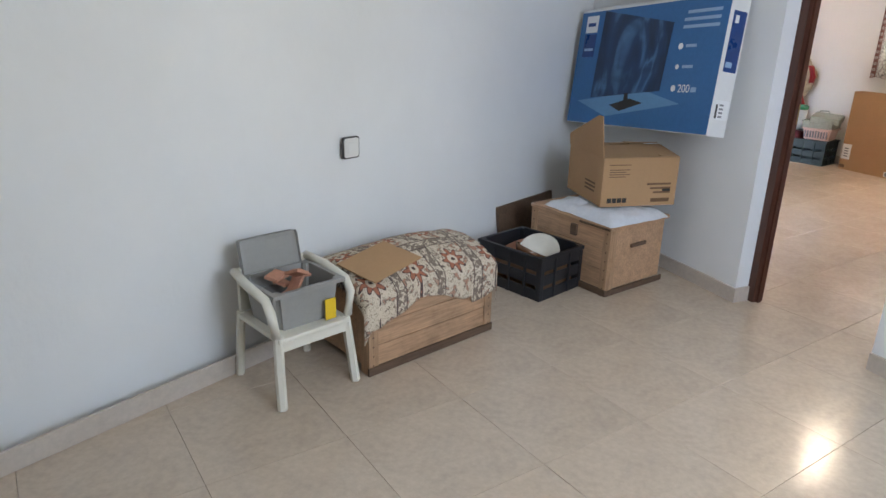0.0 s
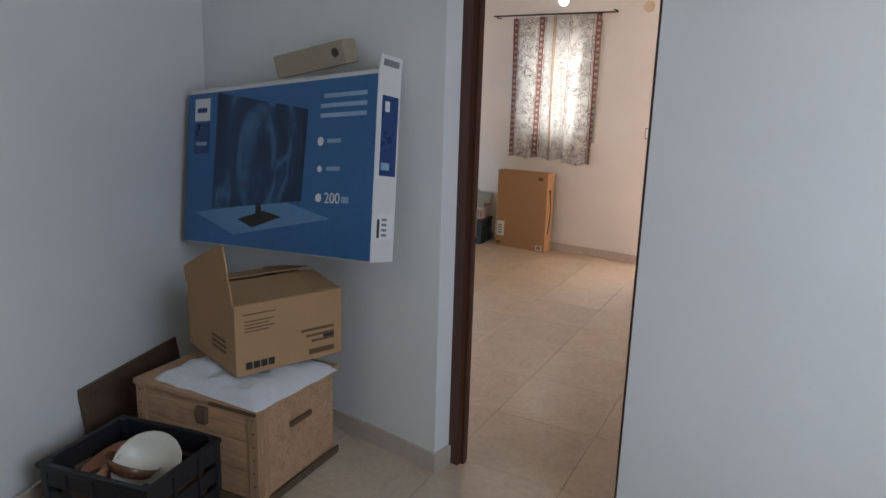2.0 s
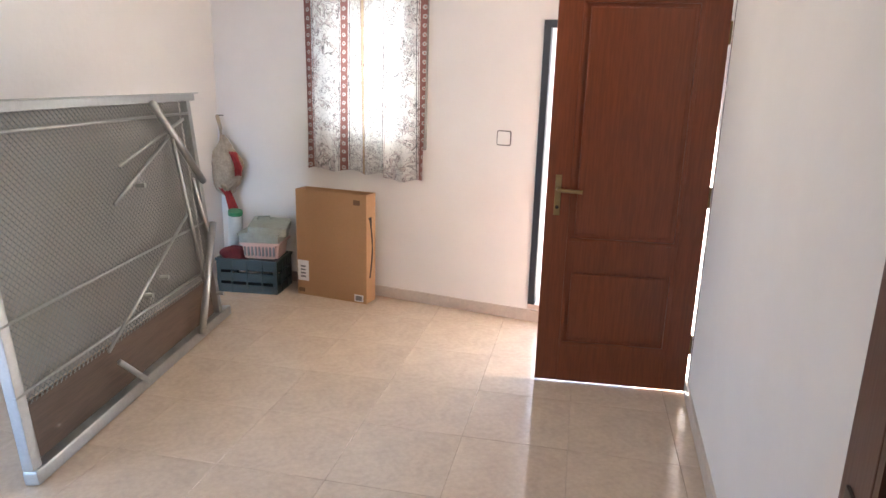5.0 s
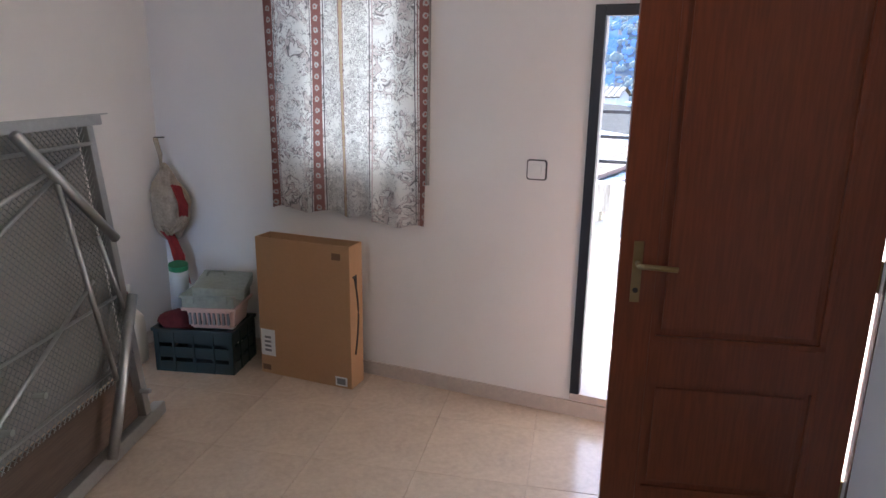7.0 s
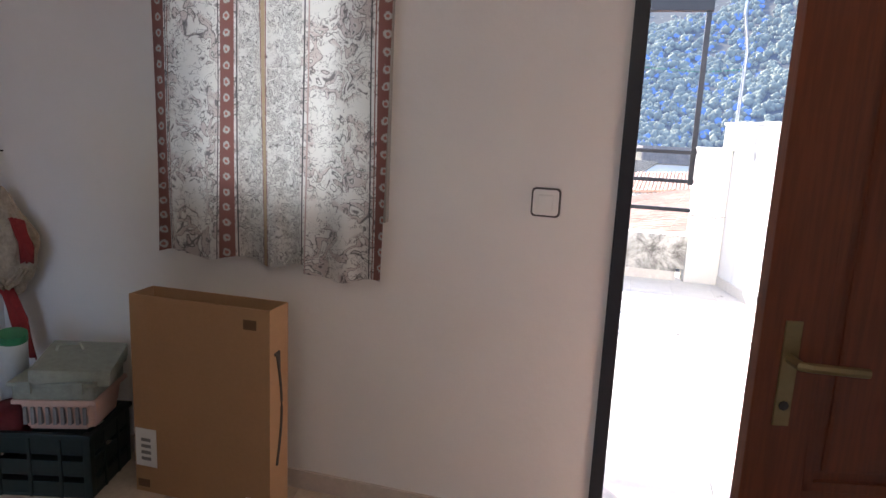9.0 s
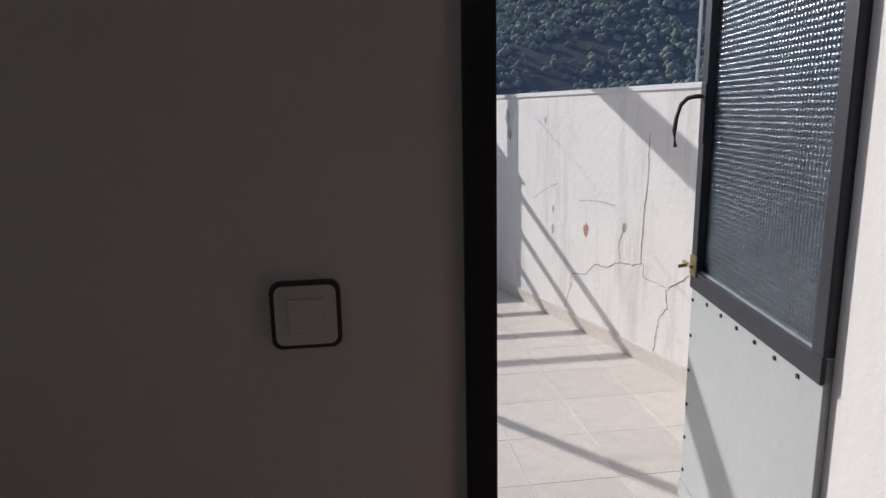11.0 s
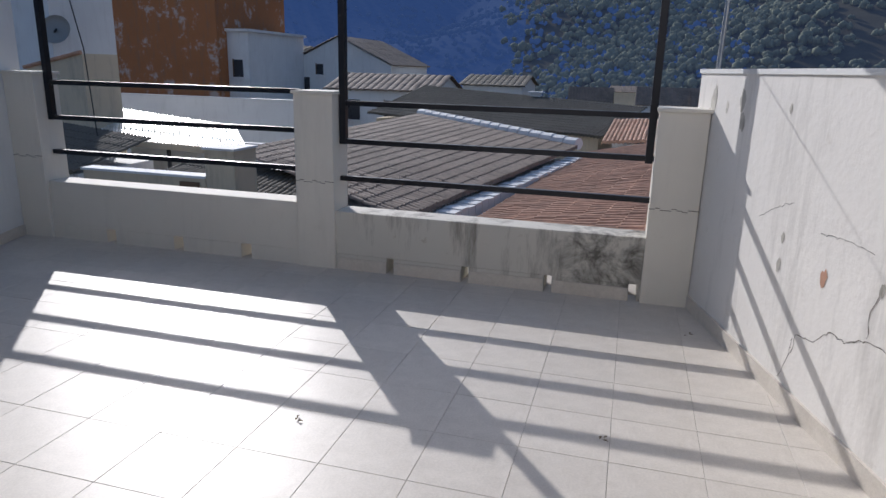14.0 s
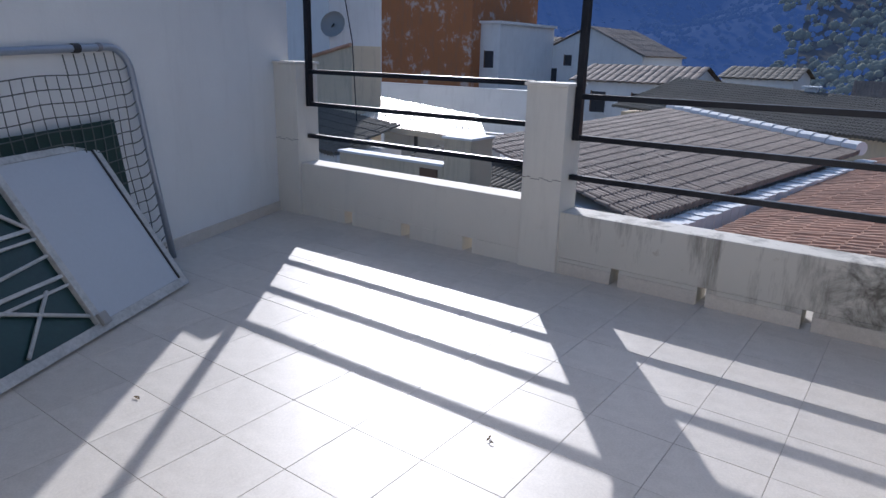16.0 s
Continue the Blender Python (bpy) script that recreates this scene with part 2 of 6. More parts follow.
M_FROST, nt_, b_ = base_mat("frosted_window_glass", 0.4)
tr_n = nt_.nodes.new("ShaderNodeBsdfTranslucent")
tr_n.inputs["Color"].default_value = (0.68, 0.71, 0.72, 1)
ms_n = nt_.nodes.new("ShaderNodeMixShader")
ms_n.inputs[0].default_value = 0.85
nt_.links.new(b_.outputs[0], ms_n.inputs[1])
nt_.links.new(tr_n.outputs[0], ms_n.inputs[2])
nt_.links.new(ms_n.outputs[0], nt_.nodes["Material Output"].inputs["Surface"])

M_BULB, nt_, b_ = base_mat("lit_bulb", 0.3)
b_.inputs["Base Color"].default_value = (1, 0.95, 0.85, 1)
b_.inputs["Emission Color"].default_value = (1, 0.86, 0.66, 1)
b_.inputs["Emission Strength"].default_value = 26.0


def print_layer(nt, scale, ground, fill, line, cover=0.56, w=1.0):
    """Drawn flowers: soft filled shapes with darker outlines and small sprigs between."""
    n1 = noise_tex(nt, scale, 2, 0.5, distort=0.8)
    n2 = noise_tex(nt, scale * 2.6, 2, 0.5, distort=0.5)
    col = mix(nt, ramp(nt, n1, [(cover, (0, 0, 0)), (cover + 0.05, (0.75, 0.75, 0.75))]), ground, fill)
    edge = maths(nt, "ABSOLUTE", maths(nt, "SUBTRACT", n1, cover))
    col = mix(nt, ramp(nt, edge, [(0.008 * w, (0.85, 0.85, 0.85)), (0.022 * w, (0, 0, 0))]), col, line)
    sprig = maths(nt, "ABSOLUTE", maths(nt, "SUBTRACT", n2, 0.47))
    return mix(nt, ramp(nt, sprig, [(0.006 * w, (0.6, 0.6, 0.6)), (0.02 * w, (0, 0, 0))]), col, line)


def stripe(nt, u, lo, hi):
    return maths(nt, "MULTIPLY", maths(nt, "GREATER_THAN", u, lo), maths(nt, "LESS_THAN", u, hi))


def drawn_flowers(nt, scale, ground, fill, line, cover):
    """Clusters of line-drawn petals and sprigs on a pale ground."""
    n1 = noise_tex(nt, scale, 1.5, 0.45, distort=1.1)
    n2 = noise_tex(nt, scale * 0.55, 2, 0.5)
    n3 = noise_tex(nt, scale * 2.4, 2, 0.5, distort=0.9)
    spots = ramp(nt, n2, [(cover, (0, 0, 0)), (cover + 0.05, (1, 1, 1))])
    petals = maths(nt, "ABSOLUTE", maths(nt, "SUBTRACT", maths(nt, "FRACT", maths(nt, "MULTIPLY", n1, 7.0)), 0.5))
    tint = ramp(nt, n1, [(0.46, (0, 0, 0)), (0.52, (0.55, 0.55, 0.55)), (0.60, (0.55, 0.55, 0.55)), (0.64, (0, 0, 0))])
    col = mix(nt, maths(nt, "MULTIPLY", tint, spots), ground, fill)
    ink = ramp(nt, petals, [(0.05, (0.8, 0.8, 0.8)), (0.13, (0, 0, 0))])
    col = mix(nt, maths(nt, "MULTIPLY", ink, spots), col, line)
    sprig = maths(nt, "ABSOLUTE", maths(nt, "SUBTRACT", n3, 0.46))
    dots = ramp(nt, sprig, [(0.010, (0.65, 0.65, 0.65)), (0.024, (0, 0, 0))])
    near = ramp(nt, n2, [(cover - 0.12, (0, 0, 0)), (cover - 0.04, (1, 1, 1))])
    return mix(nt, maths(nt, "MULTIPLY", dots, near), col, line)


def curtain_cloth():
    m, nt, b = base_mat("printed_cotton_curtain", 0.9)
    tc = nt.nodes.new("ShaderNodeTexCoord")
    sx = nt.nodes.new("ShaderNodeSeparateXYZ")
    nt.links.new(tc.outputs["Object"], sx.inputs[0])
    u = maths(nt, "MULTIPLY_ADD", sx.outputs[0], 1 / 0.94, 0.5)
    ground, mauve, grey, red, tan = (0.70, 0.69, 0.66), (0.42, 0.32, 0.31), (0.10, 0.095, 0.10), (0.23, 0.105, 0.09), (0.44, 0.33, 0.21)
    col = drawn_flowers(nt, 15, ground, mauve, grey, 0.44)
    fine = drawn_flowers(nt, 34, ground, (0.42, 0.40, 0.39), grey, 0.38)
    for lo, hi in ((0.395, 0.487), (0.525, 0.66)):
        col = mix(nt, stripe(nt, u, lo, hi), col, fine)
    # bands of round medallions, one every five and a half centimetres
    for lo, hi, mid in ((-0.1, 0.065, 0.035), (0.318, 0.378, 0.348), (0.95, 1.1, 0.98)):
        du = maths(nt, "MULTIPLY", maths(nt, "SUBTRACT", u, mid), 0.94)
        dv = maths(nt, "MULTIPLY", maths(nt, "SUBTRACT", maths(nt, "FRACT", maths(nt, "MULTIPLY", sx.outputs[2], 1 / 0.055)), 0.5), 0.055)
        wob = maths(nt, "MULTIPLY_ADD", noise_tex(nt, 90, 2), 0.016, -0.008)
        d = maths(nt, "ADD", maths(nt, "SQRT", maths(nt, "ADD", maths(nt, "MULTIPLY", du, du), maths(nt, "MULTIPLY", dv, dv))), wob)
        k = maths(nt, "MULTIPLY", d, 20.0)
        band = ramp(nt, k, [(0.0, (0.35, 0.14, 0.12)), (0.10, (0.35, 0.14, 0.12)), (0.14, tone(ground, 0.7)), (0.24, tone(ground, 0.62)), (0.30, red), (1.0, red)])
        col = mix(nt, stripe(nt, u, lo, hi), col, band)
    for lo, hi, c in ((0.072, 0.077, grey), (0.085, 0.089, red), (0.305, 0.310, grey), (0.386, 0.391, grey), (0.497, 0.514, tan), (0.491, 0.496, red), (0.515, 0.519, red), (0.668, 0.673, grey), (0.682, 0.687, mauve), (0.925, 0.930, grey), (0.940, 0.944, red)):
        col = mix(nt, stripe(nt, u, lo, hi), col, c)
    nt.links.new(col, b.inputs["Base Color"])
    bump(nt, b, noise_tex(nt, 300, 2), 0.1, 0.001)
    tr = nt.nodes.new("ShaderNodeBsdfTranslucent")
    nt.links.new(col, tr.inputs["Color"])
    ms = nt.nodes.new("ShaderNodeMixShader")
    ms.inputs[0].default_value = 0.34
    nt.links.new(b.outputs[0], ms.inputs[1])
    nt.links.new(tr.outputs[0], ms.inputs[2])
    nt.links.new(ms.outputs[0], nt.nodes["Material Output"].inputs["Surface"])
    return m


def throw_cloth():
    m, nt, b = base_mat("woven_floral_throw", 0.95)
    tc = nt.nodes.new("ShaderNodeTexCoord")
    sx = nt.nodes.new("ShaderNodeSeparateXYZ")
    nt.links.new(tc.outputs["Object"], sx.inputs[0])
    ground, dark, red = (0.60, 0.50, 0.38), (0.085, 0.05, 0.045), (0.36, 0.13, 0.075)
    col = print_layer(nt, 34, ground, red, dark, 0.58, 1.6)
    # eight-petalled medallions in squares, with plaited borders between
    cell = [maths(nt, "SUBTRACT", maths(nt, "FRACT", maths(nt, "MULTIPLY_ADD", sx.outputs[k], 1 / 0.21, 0.3)), 0.5) for k in (0, 1)]
    wob = maths(nt, "MULTIPLY_ADD", noise_tex(nt, 40, 3), 0.10, -0.05)
    r = maths(nt, "ADD", maths(nt, "SQRT", maths(nt, "ADD", maths(nt, "MULTIPLY", cell[0], cell[0]), maths(nt, "MULTIPLY", cell[1], cell[1]))), wob)
    lobe = maths(nt, "COSINE", maths(nt, "MULTIPLY", maths(nt, "ARCTAN2", cell[1], cell[0]), 8.0))
    f = maths(nt, "SUBTRACT", r, maths(nt, "MULTIPLY_ADD", lobe, 0.06, 0.20))
    col = mix(nt, maths(nt, "LESS_THAN", f, 0.05), col, ground)
    col = mix(nt, maths(nt, "LESS_THAN", f, 0.015), col, dark)
    col = mix(nt, maths(nt, "LESS_THAN", f, -0.02), col, red)
    col = mix(nt, maths(nt, "LESS_THAN", r, 0.10), col, ground)
    col = mix(nt, maths(nt, "LESS_THAN", r, 0.04), col, dark)
    plait = print_layer(nt, 50, ground, dark, dark, 0.50, 1.5)
    for k in (0, 1):
        e = maths(nt, "ABSOLUTE", cell[k])
        col = mix(nt, maths(nt, "GREATER_THAN", e, 0.40), col, plait)
        col = mix(nt, stripe(nt, e, 0.385, 0.405), col, dark)
    nt.links.new(col, b.inputs["Base Color"])
    bump(nt, b, noise_tex(nt, 160, 3), 0.4, 0.003)
    return m


M_CURTAIN = curtain_cloth()
M_RUG = throw_cloth()

# ---- building helpers ----


def box(bm, x0, x1, y0, y1, z0, z1, m=None, bev=0.0):
    r = bmesh.ops.create_cube(bm, size=1)
    vs = r["verts"]
    bmesh.ops.scale(bm, vec=(x1 - x0, y1 - y0, z1 - z0), verts=vs)
    bmesh.ops.translate(bm, vec=((x0 + x1) / 2, (y0 + y1) / 2, (z0 + z1) / 2), verts=vs)
    if bev:
        es = list({e for v in vs for e in v.link_edges})
        rr = bmesh.ops.bevel(bm, geom=es, offset=bev, segments=2, affect="EDGES", profile=0.7)
        vs = [v for v in rr["verts"]]
        vs = list({v for f in rr["faces"] for v in f.verts} | set(vs))
    if m is not None:
        bmesh.ops.transform(bm, matrix=m, verts=vs)
    return bm


def B(x0, x1, y0, y1, z0, z1, bev=0.0, m=None):
    return box(bmesh.new(), x0, x1, y0, y1, z0, z1, m, bev)


def tube(bm, pts, r, n=8, closed=False):
    """A round bar through the points."""
    pts = [Vector(p) for p in pts]
    rings = []
    for i, p in enumerate(pts):
        if closed:
            d = pts[(i + 1) % len(pts)] - pts[i - 1]
        else:
            d = pts[min(i + 1, len(pts) - 1)] - pts[max(i - 1, 0)]
        q = d.to_track_quat("Z", "Y")
        rings.append([bm.verts.new(p + q @ Vector((r * math.cos(2 * math.pi * k / n), r * math.sin(2 * math.pi * k / n), 0))) for k in range(n)])
    for i in range(len(rings) - (0 if closed else 1)):
        a, b = rings[i], rings[(i + 1) % len(rings)]
        for k in range(n):
            bm.faces.new((a[k], a[(k + 1) % n], b[(k + 1) % n], b[k]))
    if not closed:
        bm.faces.new(rings[0][::-1])
        bm.faces.new(rings[-1])
    return bm


def T(pts, r, n=8):
    return tube(bmesh.new(), pts, r, n)


def prism(poly, z0, z1):
    """An upright slab over a plan polygon."""
    bm = bmesh.new()
    lo = [bm.verts.new((x, y, z0)) for x, y in poly]
    hi = [bm.verts.new((x, y, z1)) for x, y in poly]
    bm.faces.new(lo[::-1])
    bm.faces.new(hi)
    n = len(poly)
    for i in range(n):
        bm.faces.new((lo[i], lo[(i + 1) % n], hi[(i + 1) % n], hi[i]))
    bmesh.ops.recalc_face_normals(bm, faces=bm.faces)
    return bm


def part(name, bm, material, parent=None, label="", smooth=False):
    me = bpy.data.meshes.new(name)
    bmesh.ops.recalc_face_normals(bm, faces=bm.faces)
    if smooth:
        for f in bm.faces:
            f.smooth = True
    bm.to_mesh(me)
    bm.free()
    me.materials.append(material)
    ob = new(name, me)
    if parent is not None:
        ob.parent = parent
    if label:
        ob["label"] = label
    return ob


def thing(name, m, label, category, group=""):
    ob = new(name)
    ob.empty_display_size = 0.1
    ob.matrix_world = m
    return tagged(ob, label, category, group)


def setting(name, bm, material, label, category):
    return tagged(part(name, bm, material), label, category, kind="structure")

# ---- structure: plan ----
HB = 2.5            # ceiling of the rooms
ZT = 0.09           # terrace floor
YD0, YD1 = -3.94, -3.80   # wall between the two rooms
LX, RX = 0.86, 1.588      # the opening in it
AC = (-0.60, YD0)         # far corner of the first room
AL = (1.44, -7.80)        # along its long wall
YB = -8.6                 # wall behind the walker


def wall_along(p, q, t, z0, z1):
    """A wall from p to q in plan, its thickness t to the left of that line."""
    a, b = Vector(p), Vector(q)
    n = (b - a).normalized()
    n = Vector((-n.y, n.x)) * t
    return prism([a, b, b + n, a + n], z0, z1)


# first room
setting("wall_long", wall_along(AC, (1.99, YB - 0.35), -0.2, 0, HB), M_WALL, "white painted plaster wall", "wall")
setting("wall_partition_a", B(-0.85, LX, YD0, YD1, 0, HB), M_WALL, "white plaster wall beside the doorway", "wall")
setting("wall_partition_b", B(RX, 3.55, YD0, YD1, 0, HB), M_WALL, "white plaster wall beside the doorway", "wall")
setting("wall_partition_top", B(LX, RX, YD0, YD1, 2.12, HB), M_WALL, "white plaster wall above the doorway", "wall")
SX = 3.55
ws = bmesh.new()
box(ws, SX, SX + 0.2, YB - 0.2, -5.7, 0, HB)
box(ws, SX, SX + 0.2, -4.5, YD1, 0, HB)
box(ws, SX, SX + 0.2, -5.7, -4.5, 0, 1.0)
box(ws, SX, SX + 0.2, -5.7, -4.5, 2.2, HB)
setting("wall_side", ws, M_WALL, "white painted plaster wall with a window opening", "wall")
wb = B(1.6, SX, YB - 0.2, YB, 0, HB)
setting("wall_back", wb, M_WALL, "white painted plaster wall", "wall")

# second room
XL = -2.30
setting("wall_left", wall_along((XL, 0.0), (XL - 0.05, YD1), -0.2, 0, HB), M_WALL_B, "warm white plaster wall", "wall")
setting("wall_right", wall_along((1.15, 0.0), (1.775, YD1), 0.2, 0, HB), M_WALL_B, "warm white plaster wall", "wall")
YO = 0.28
WX0, WX1, WZ0, WZ1 = -1.40, -0.62, 1.10, 2.12
EX0, EX1, EZ0, EZ1 = 0.218, 1.03, 0.115, 1.885
ww = bmesh.new()
box(ww, XL - 0.7, WX0, 0, YO, -0.3, HB + 0.6)
box(ww, WX1, EX0, 0, YO, -0.3, HB + 0.6)
box(ww, EX1, 2.5, 0, YO, -0.3, HB + 0.6)
box(ww, WX0, WX1, 0, YO, -0.3, WZ0)
box(ww, WX0, WX1, 0, YO, WZ1, HB + 0.6)
box(ww, EX0, EX1, 0, YO, -0.3, EZ0)
box(ww, EX0, EX1, 0, YO, EZ1, HB + 0.6)
setting("wall_window", ww, M_WALL_B, "thick plaster outer wall with window and terrace door", "wall")
setting("ceiling", B(-2.6, 4.5, YB - 0.2, 0.0, HB, HB + 0.2), M_CEIL, "flat white ceiling", "ceiling")
floor = setting("floor", prism([(1.7, YB - 0.2), (4.4, YB - 0.2), (4.4, YD0 + 0.1), (1.8, YD0 + 0.1), (1.8, 0.1), (-2.5, 0.1), (-2.5, YD0), (-0.75, YD0)], -0.3, -0.006), M_GROUT, "polished marbled beige tiled floor", "floor")

# skirtings
SK = 0.075


def skirting(p, q, side=1):
    return setting("baseboard", wall_along(p, q, 0.012 * side, 0, SK), M_BASE, "low grey-beige tile skirting", "skirting")


skirting(AC, (1.97, YB), 1)
skirting((-0.5, YD0 - 0.0), (LX, YD0), -1)
skirting((LX + 0.0, YD0 - 0.012), (LX, YD0 + 0.10), -1)
skirting((RX, YD0), (SX, YD0), -1)
skirting((XL, 0), (EX0 - 0.0, 0), -1)
skirting((EX0, 0), (EX1 + 0.12, 0), -1)
skirting((1.15, 0.0), (1.775, YD1), -1)
skirting((XL, 0), (XL - 0.05, YD1), 1)

# ---- terrace ----
setting("terrace_slab", prism([(-5.2, YO), (2.3, YO), (1.05, 4.7), (-5.2, 4.7)], -0.4, ZT - 0.005), M_GROUT_T, "cream tiled terrace floor", "floor")
RW0, RW1 = (2.13, YO), (1.01, 4.47)
rw_dir = (Vector(RW1) - Vector(RW0)).normalized()
LW0, LW1 = (-2.86, YO), (-4.27, 4.47)
setting("wall_terrace_right", wall_along(RW0, RW1, -0.16, -0.4, 1.53), M_CRACKW, "cracked flaking white-painted terrace wall", "wall")
setting("wall_coping", wall_along((2.12, YO), (0.998, 4.48), -0.19, 1.53, 1.555), M_OUT, "thin pale coping on the terrace wall", "coping")
setting("wall_terrace_left", wall_along(LW0, LW1, 0.2, -0.4, 3.4), M_OUT, "tall whitewashed neighbouring wall", "wall")


def t_skirting(p, q, side):
    return setting("baseboard", wall_along(p, q, 0.014 * side, ZT, ZT + 0.085), M_TERR, "cream tile skirting", "skirting")


t_skirting(RW0, RW1, 1)
t_skirting(LW0, LW1, -1)

# parapet with drain slots
PY0, PY1 = 4.25, 4.47
DRAINS = [-3.33, -2.70, -2.10, -0.94, -0.39, 0.18, 0.73]


def parapet(name, x0, x1, ztop, drains, material, half=0.027):
    ob = setting(name, B(x0, x1, PY0, PY1, ZT + 0.11, ztop, 0.012), material, "low rendered parapet with drain slots", "parapet")
    xs = [x0] + [v for d in drains for v in (d - half, d + half)] + [x1]
    for a, b in zip(xs[::2], xs[1::2]):
        if b - a > 0.02:
            part("footing", B(a, b, PY0, PY1, -0.4, ZT + 0.11), material, ob)
    return ob


parapet("wall_parapet_a", -3.90, -1.65, 0.56, DRAINS[:3], M_PILLAR, 0.045)
parapet("wall_parapet_b", -1.36, 0.79, 0.515, DRAINS[3:], M_PARA)
for x0, x1, d in ((-1.34, -0.965, 0), (-0.91, -0.42, 0), (-0.36, 0.155, 0), (0.21, 0.70, 0)):
    setting("baseboard", B(x0, x1, PY0 - 0.014, PY0, ZT, ZT + 0.085, 0.002), M_TERR, "cream tile skirting", "skirting")


def pillar(name, x0, x1, top):
    th = thing(name, pose(0, 0, 0), "cream-painted masonry terrace pillar with flat cap", "pillar", "terrace pillars")
    part("shaft", B(x0, x1, 4.225, 4.47, -0.4, top - 0.022, 0.008), M_PILLAR, th)
    part("cap", B(x0 - 0.012, x1 + 0.012, 4.21, 4.485, top - 0.022, top, 0.004), M_PILLAR, th)
    c = bmesh.new()
    z = ZT + (top - ZT) * 0.5
    n = 9
    for i in range(n):
        xa, xb = x0 + (x1 - x0) * i / n, x0 + (x1 - x0) * (i + 1) / n
        box(c, xa, xb, 4.2225, 4.2265, z + 0.008 * math.sin(i * 1.9), z + 0.008 * math.sin(i * 1.9) + 0.004)
    part("crack", c, M_CRACK, th)
    return tagged(th, kind="structure")


pillar("pillar", -4.19, -3.90, 1.42)
pillar("pillar", -1.652, -1.357, 1.35)
pillar("pillar", 0.778, 1.068, 1.325)


def railing(x0, x1, zs, label):
    th = thing("railing", pose(0, 0, 0), label, "railing", "terrace railings")
    for z in zs:
        part("rail", B(x0, x1, 4.33, 4.37, z - 0.018, z + 0.018, 0.004), M_BLACKM, th)
    return th


r1 = railing(-3.895, -1.655, (0.79, 1.065, 1.338), "black painted steel railing between terrace pillars")
part("post", B(-3.895, -3.85, 4.325, 4.375, 1.045, 2.66, 0.004), M_BLACKM, r1)
r2 = railing(-1.355, 0.785, (0.742, 1.006, 1.27), "black painted steel railing with tall posts")
part("post", B(-1.352, -1.305, 4.325, 4.375, 0.986, 2.5, 0.004), M_BLACKM, r2)
part("post", B(0.725, 0.772, 4.325, 4.375, 0.976, 2.5, 0.004), M_BLACKM, r2)
part("top_beam", B(-3.895, 0.785, 4.31, 4.39, 2.5, 2.66, 0.006), M_BLACKM, r2)

# ---- exterior frame, doors ----
ef = thing("door_frame_terrace", pose(0, 0, 0), "slate-painted steel frame of the terrace door", "door frame")
tagged(ef, kind="structure")
FY0, FY1 = -0.012, 0.032
part("jamb", B(EX0, EX0 + 0.045, FY0, FY1, EZ0, EZ1, 0.004), M_FRAMEM, ef)
part("jamb", B(EX1 - 0.045, EX1, FY0, FY1, EZ0, EZ1, 0.004), M_FRAMEM, ef)
part("head", B(EX0 + 0.045, EX1 - 0.045, FY0, FY1, EZ1 - 0.045, EZ1, 0.004), M_FRAMEM, ef)
part("sill", B(EX0, EX1, FY0, YO + 0.02, EZ0 - 0.03, EZ0 + 0.004, 0.004), M_BASE, ef)

# steel and glass terrace door, swung outwards; local x along the leaf from hinge to latch
dv = Vector((1.155 - 1.03, 1.06 - 0.28))
ang = math.degrees(math.atan2(dv.y, dv.x))
od = thing("terrace_door", pose(1.03, 0.28, EZ0 + 0.02, 0, 0, ang), "open half-glazed painted steel door with ribbed glass", "door")
W, H = 0.79, 1.74
part("bottom_panel", B(0, W, -0.018, 0.018, 0, 0.80, 0.003), M_SHEET, od)
for z in (0.03, 0.77):
    part("stile" if z > 1 else "rail", B(0, W, -0.026, 0.026, z - 0.03, z + 0.03, 0.004), M_FRAMEM if z > 0.5 else M_SHEET, od)
for x in (0.0, W - 0.045):
    part("stile", B(x, x + 0.045, -0.025, 0.025, 0.80, H, 0.004), M_FRAMEM, od)
part("rail", B(0.045, W - 0.045, -0.025, 0.025, H - 0.05, H, 0.004), M_FRAMEM, od)
for i in range(3):
    x = 0.045 + (W - 0.09) * (i + 1) / 4
    part("glazing_bar", B(x - 0.009, x + 0.009, -0.022, -0.006, 0.80, H - 0.05, 0.002), M_FRAMEM, od)
gl = part("pane", B(0.045, W - 0.045, -0.003, 0.003, 0.80, H - 0.05), M_GLASS, od, "ribbed cracked glass pane")
gl.visible_shadow = False
hd = part("handle", T([(W - 0.03, 0.02, 1.34), (W - 0.03, 0.05, 1.34), (W - 0.03, 0.075, 1.335), (W - 0.03, 0.095, 1.315), (W - 0.03, 0.105, 1.28), (W - 0.03, 0.11, 1.24), (W - 0.03, 0.105, 1.19)], 0.0068), M_FRAMEM, od)
part("handle_plate", B(W - 0.05, W - 0.012, 0.024, 0.03, 1.20, 1.38, 0.003), M_FRAMEM, od)
bo = part("bolt", B(W - 0.06, W - 0.005, 0.026, 0.031, 0.785, 0.85, 0.002), M_BRASS, od, "brass slide bolt")
part("bolt_bar", T([(W - 0.06, 0.045, 0.82), (W + 0.012, 0.045, 0.82)], 0.006), M_BRASS, bo)
part("bolt_knob", T([(W - 0.03, 0.045, 0.82), (W - 0.03, 0.075, 0.815)], 0.006), M_BRASS, bo)
for i in range(6):
    part("rivet", T([(W - 0.018, 0.018, 0.1 + i * 0.12), (W - 0.018, 0.022, 0.1 + i * 0.12)], 0.006, 6), M_INK, od)
    part("rivet", T([(0.1 + i * 0.11, 0.018, 0.72), (0.1 + i * 0.11, 0.022, 0.72)], 0.006, 6), M_INK, od)

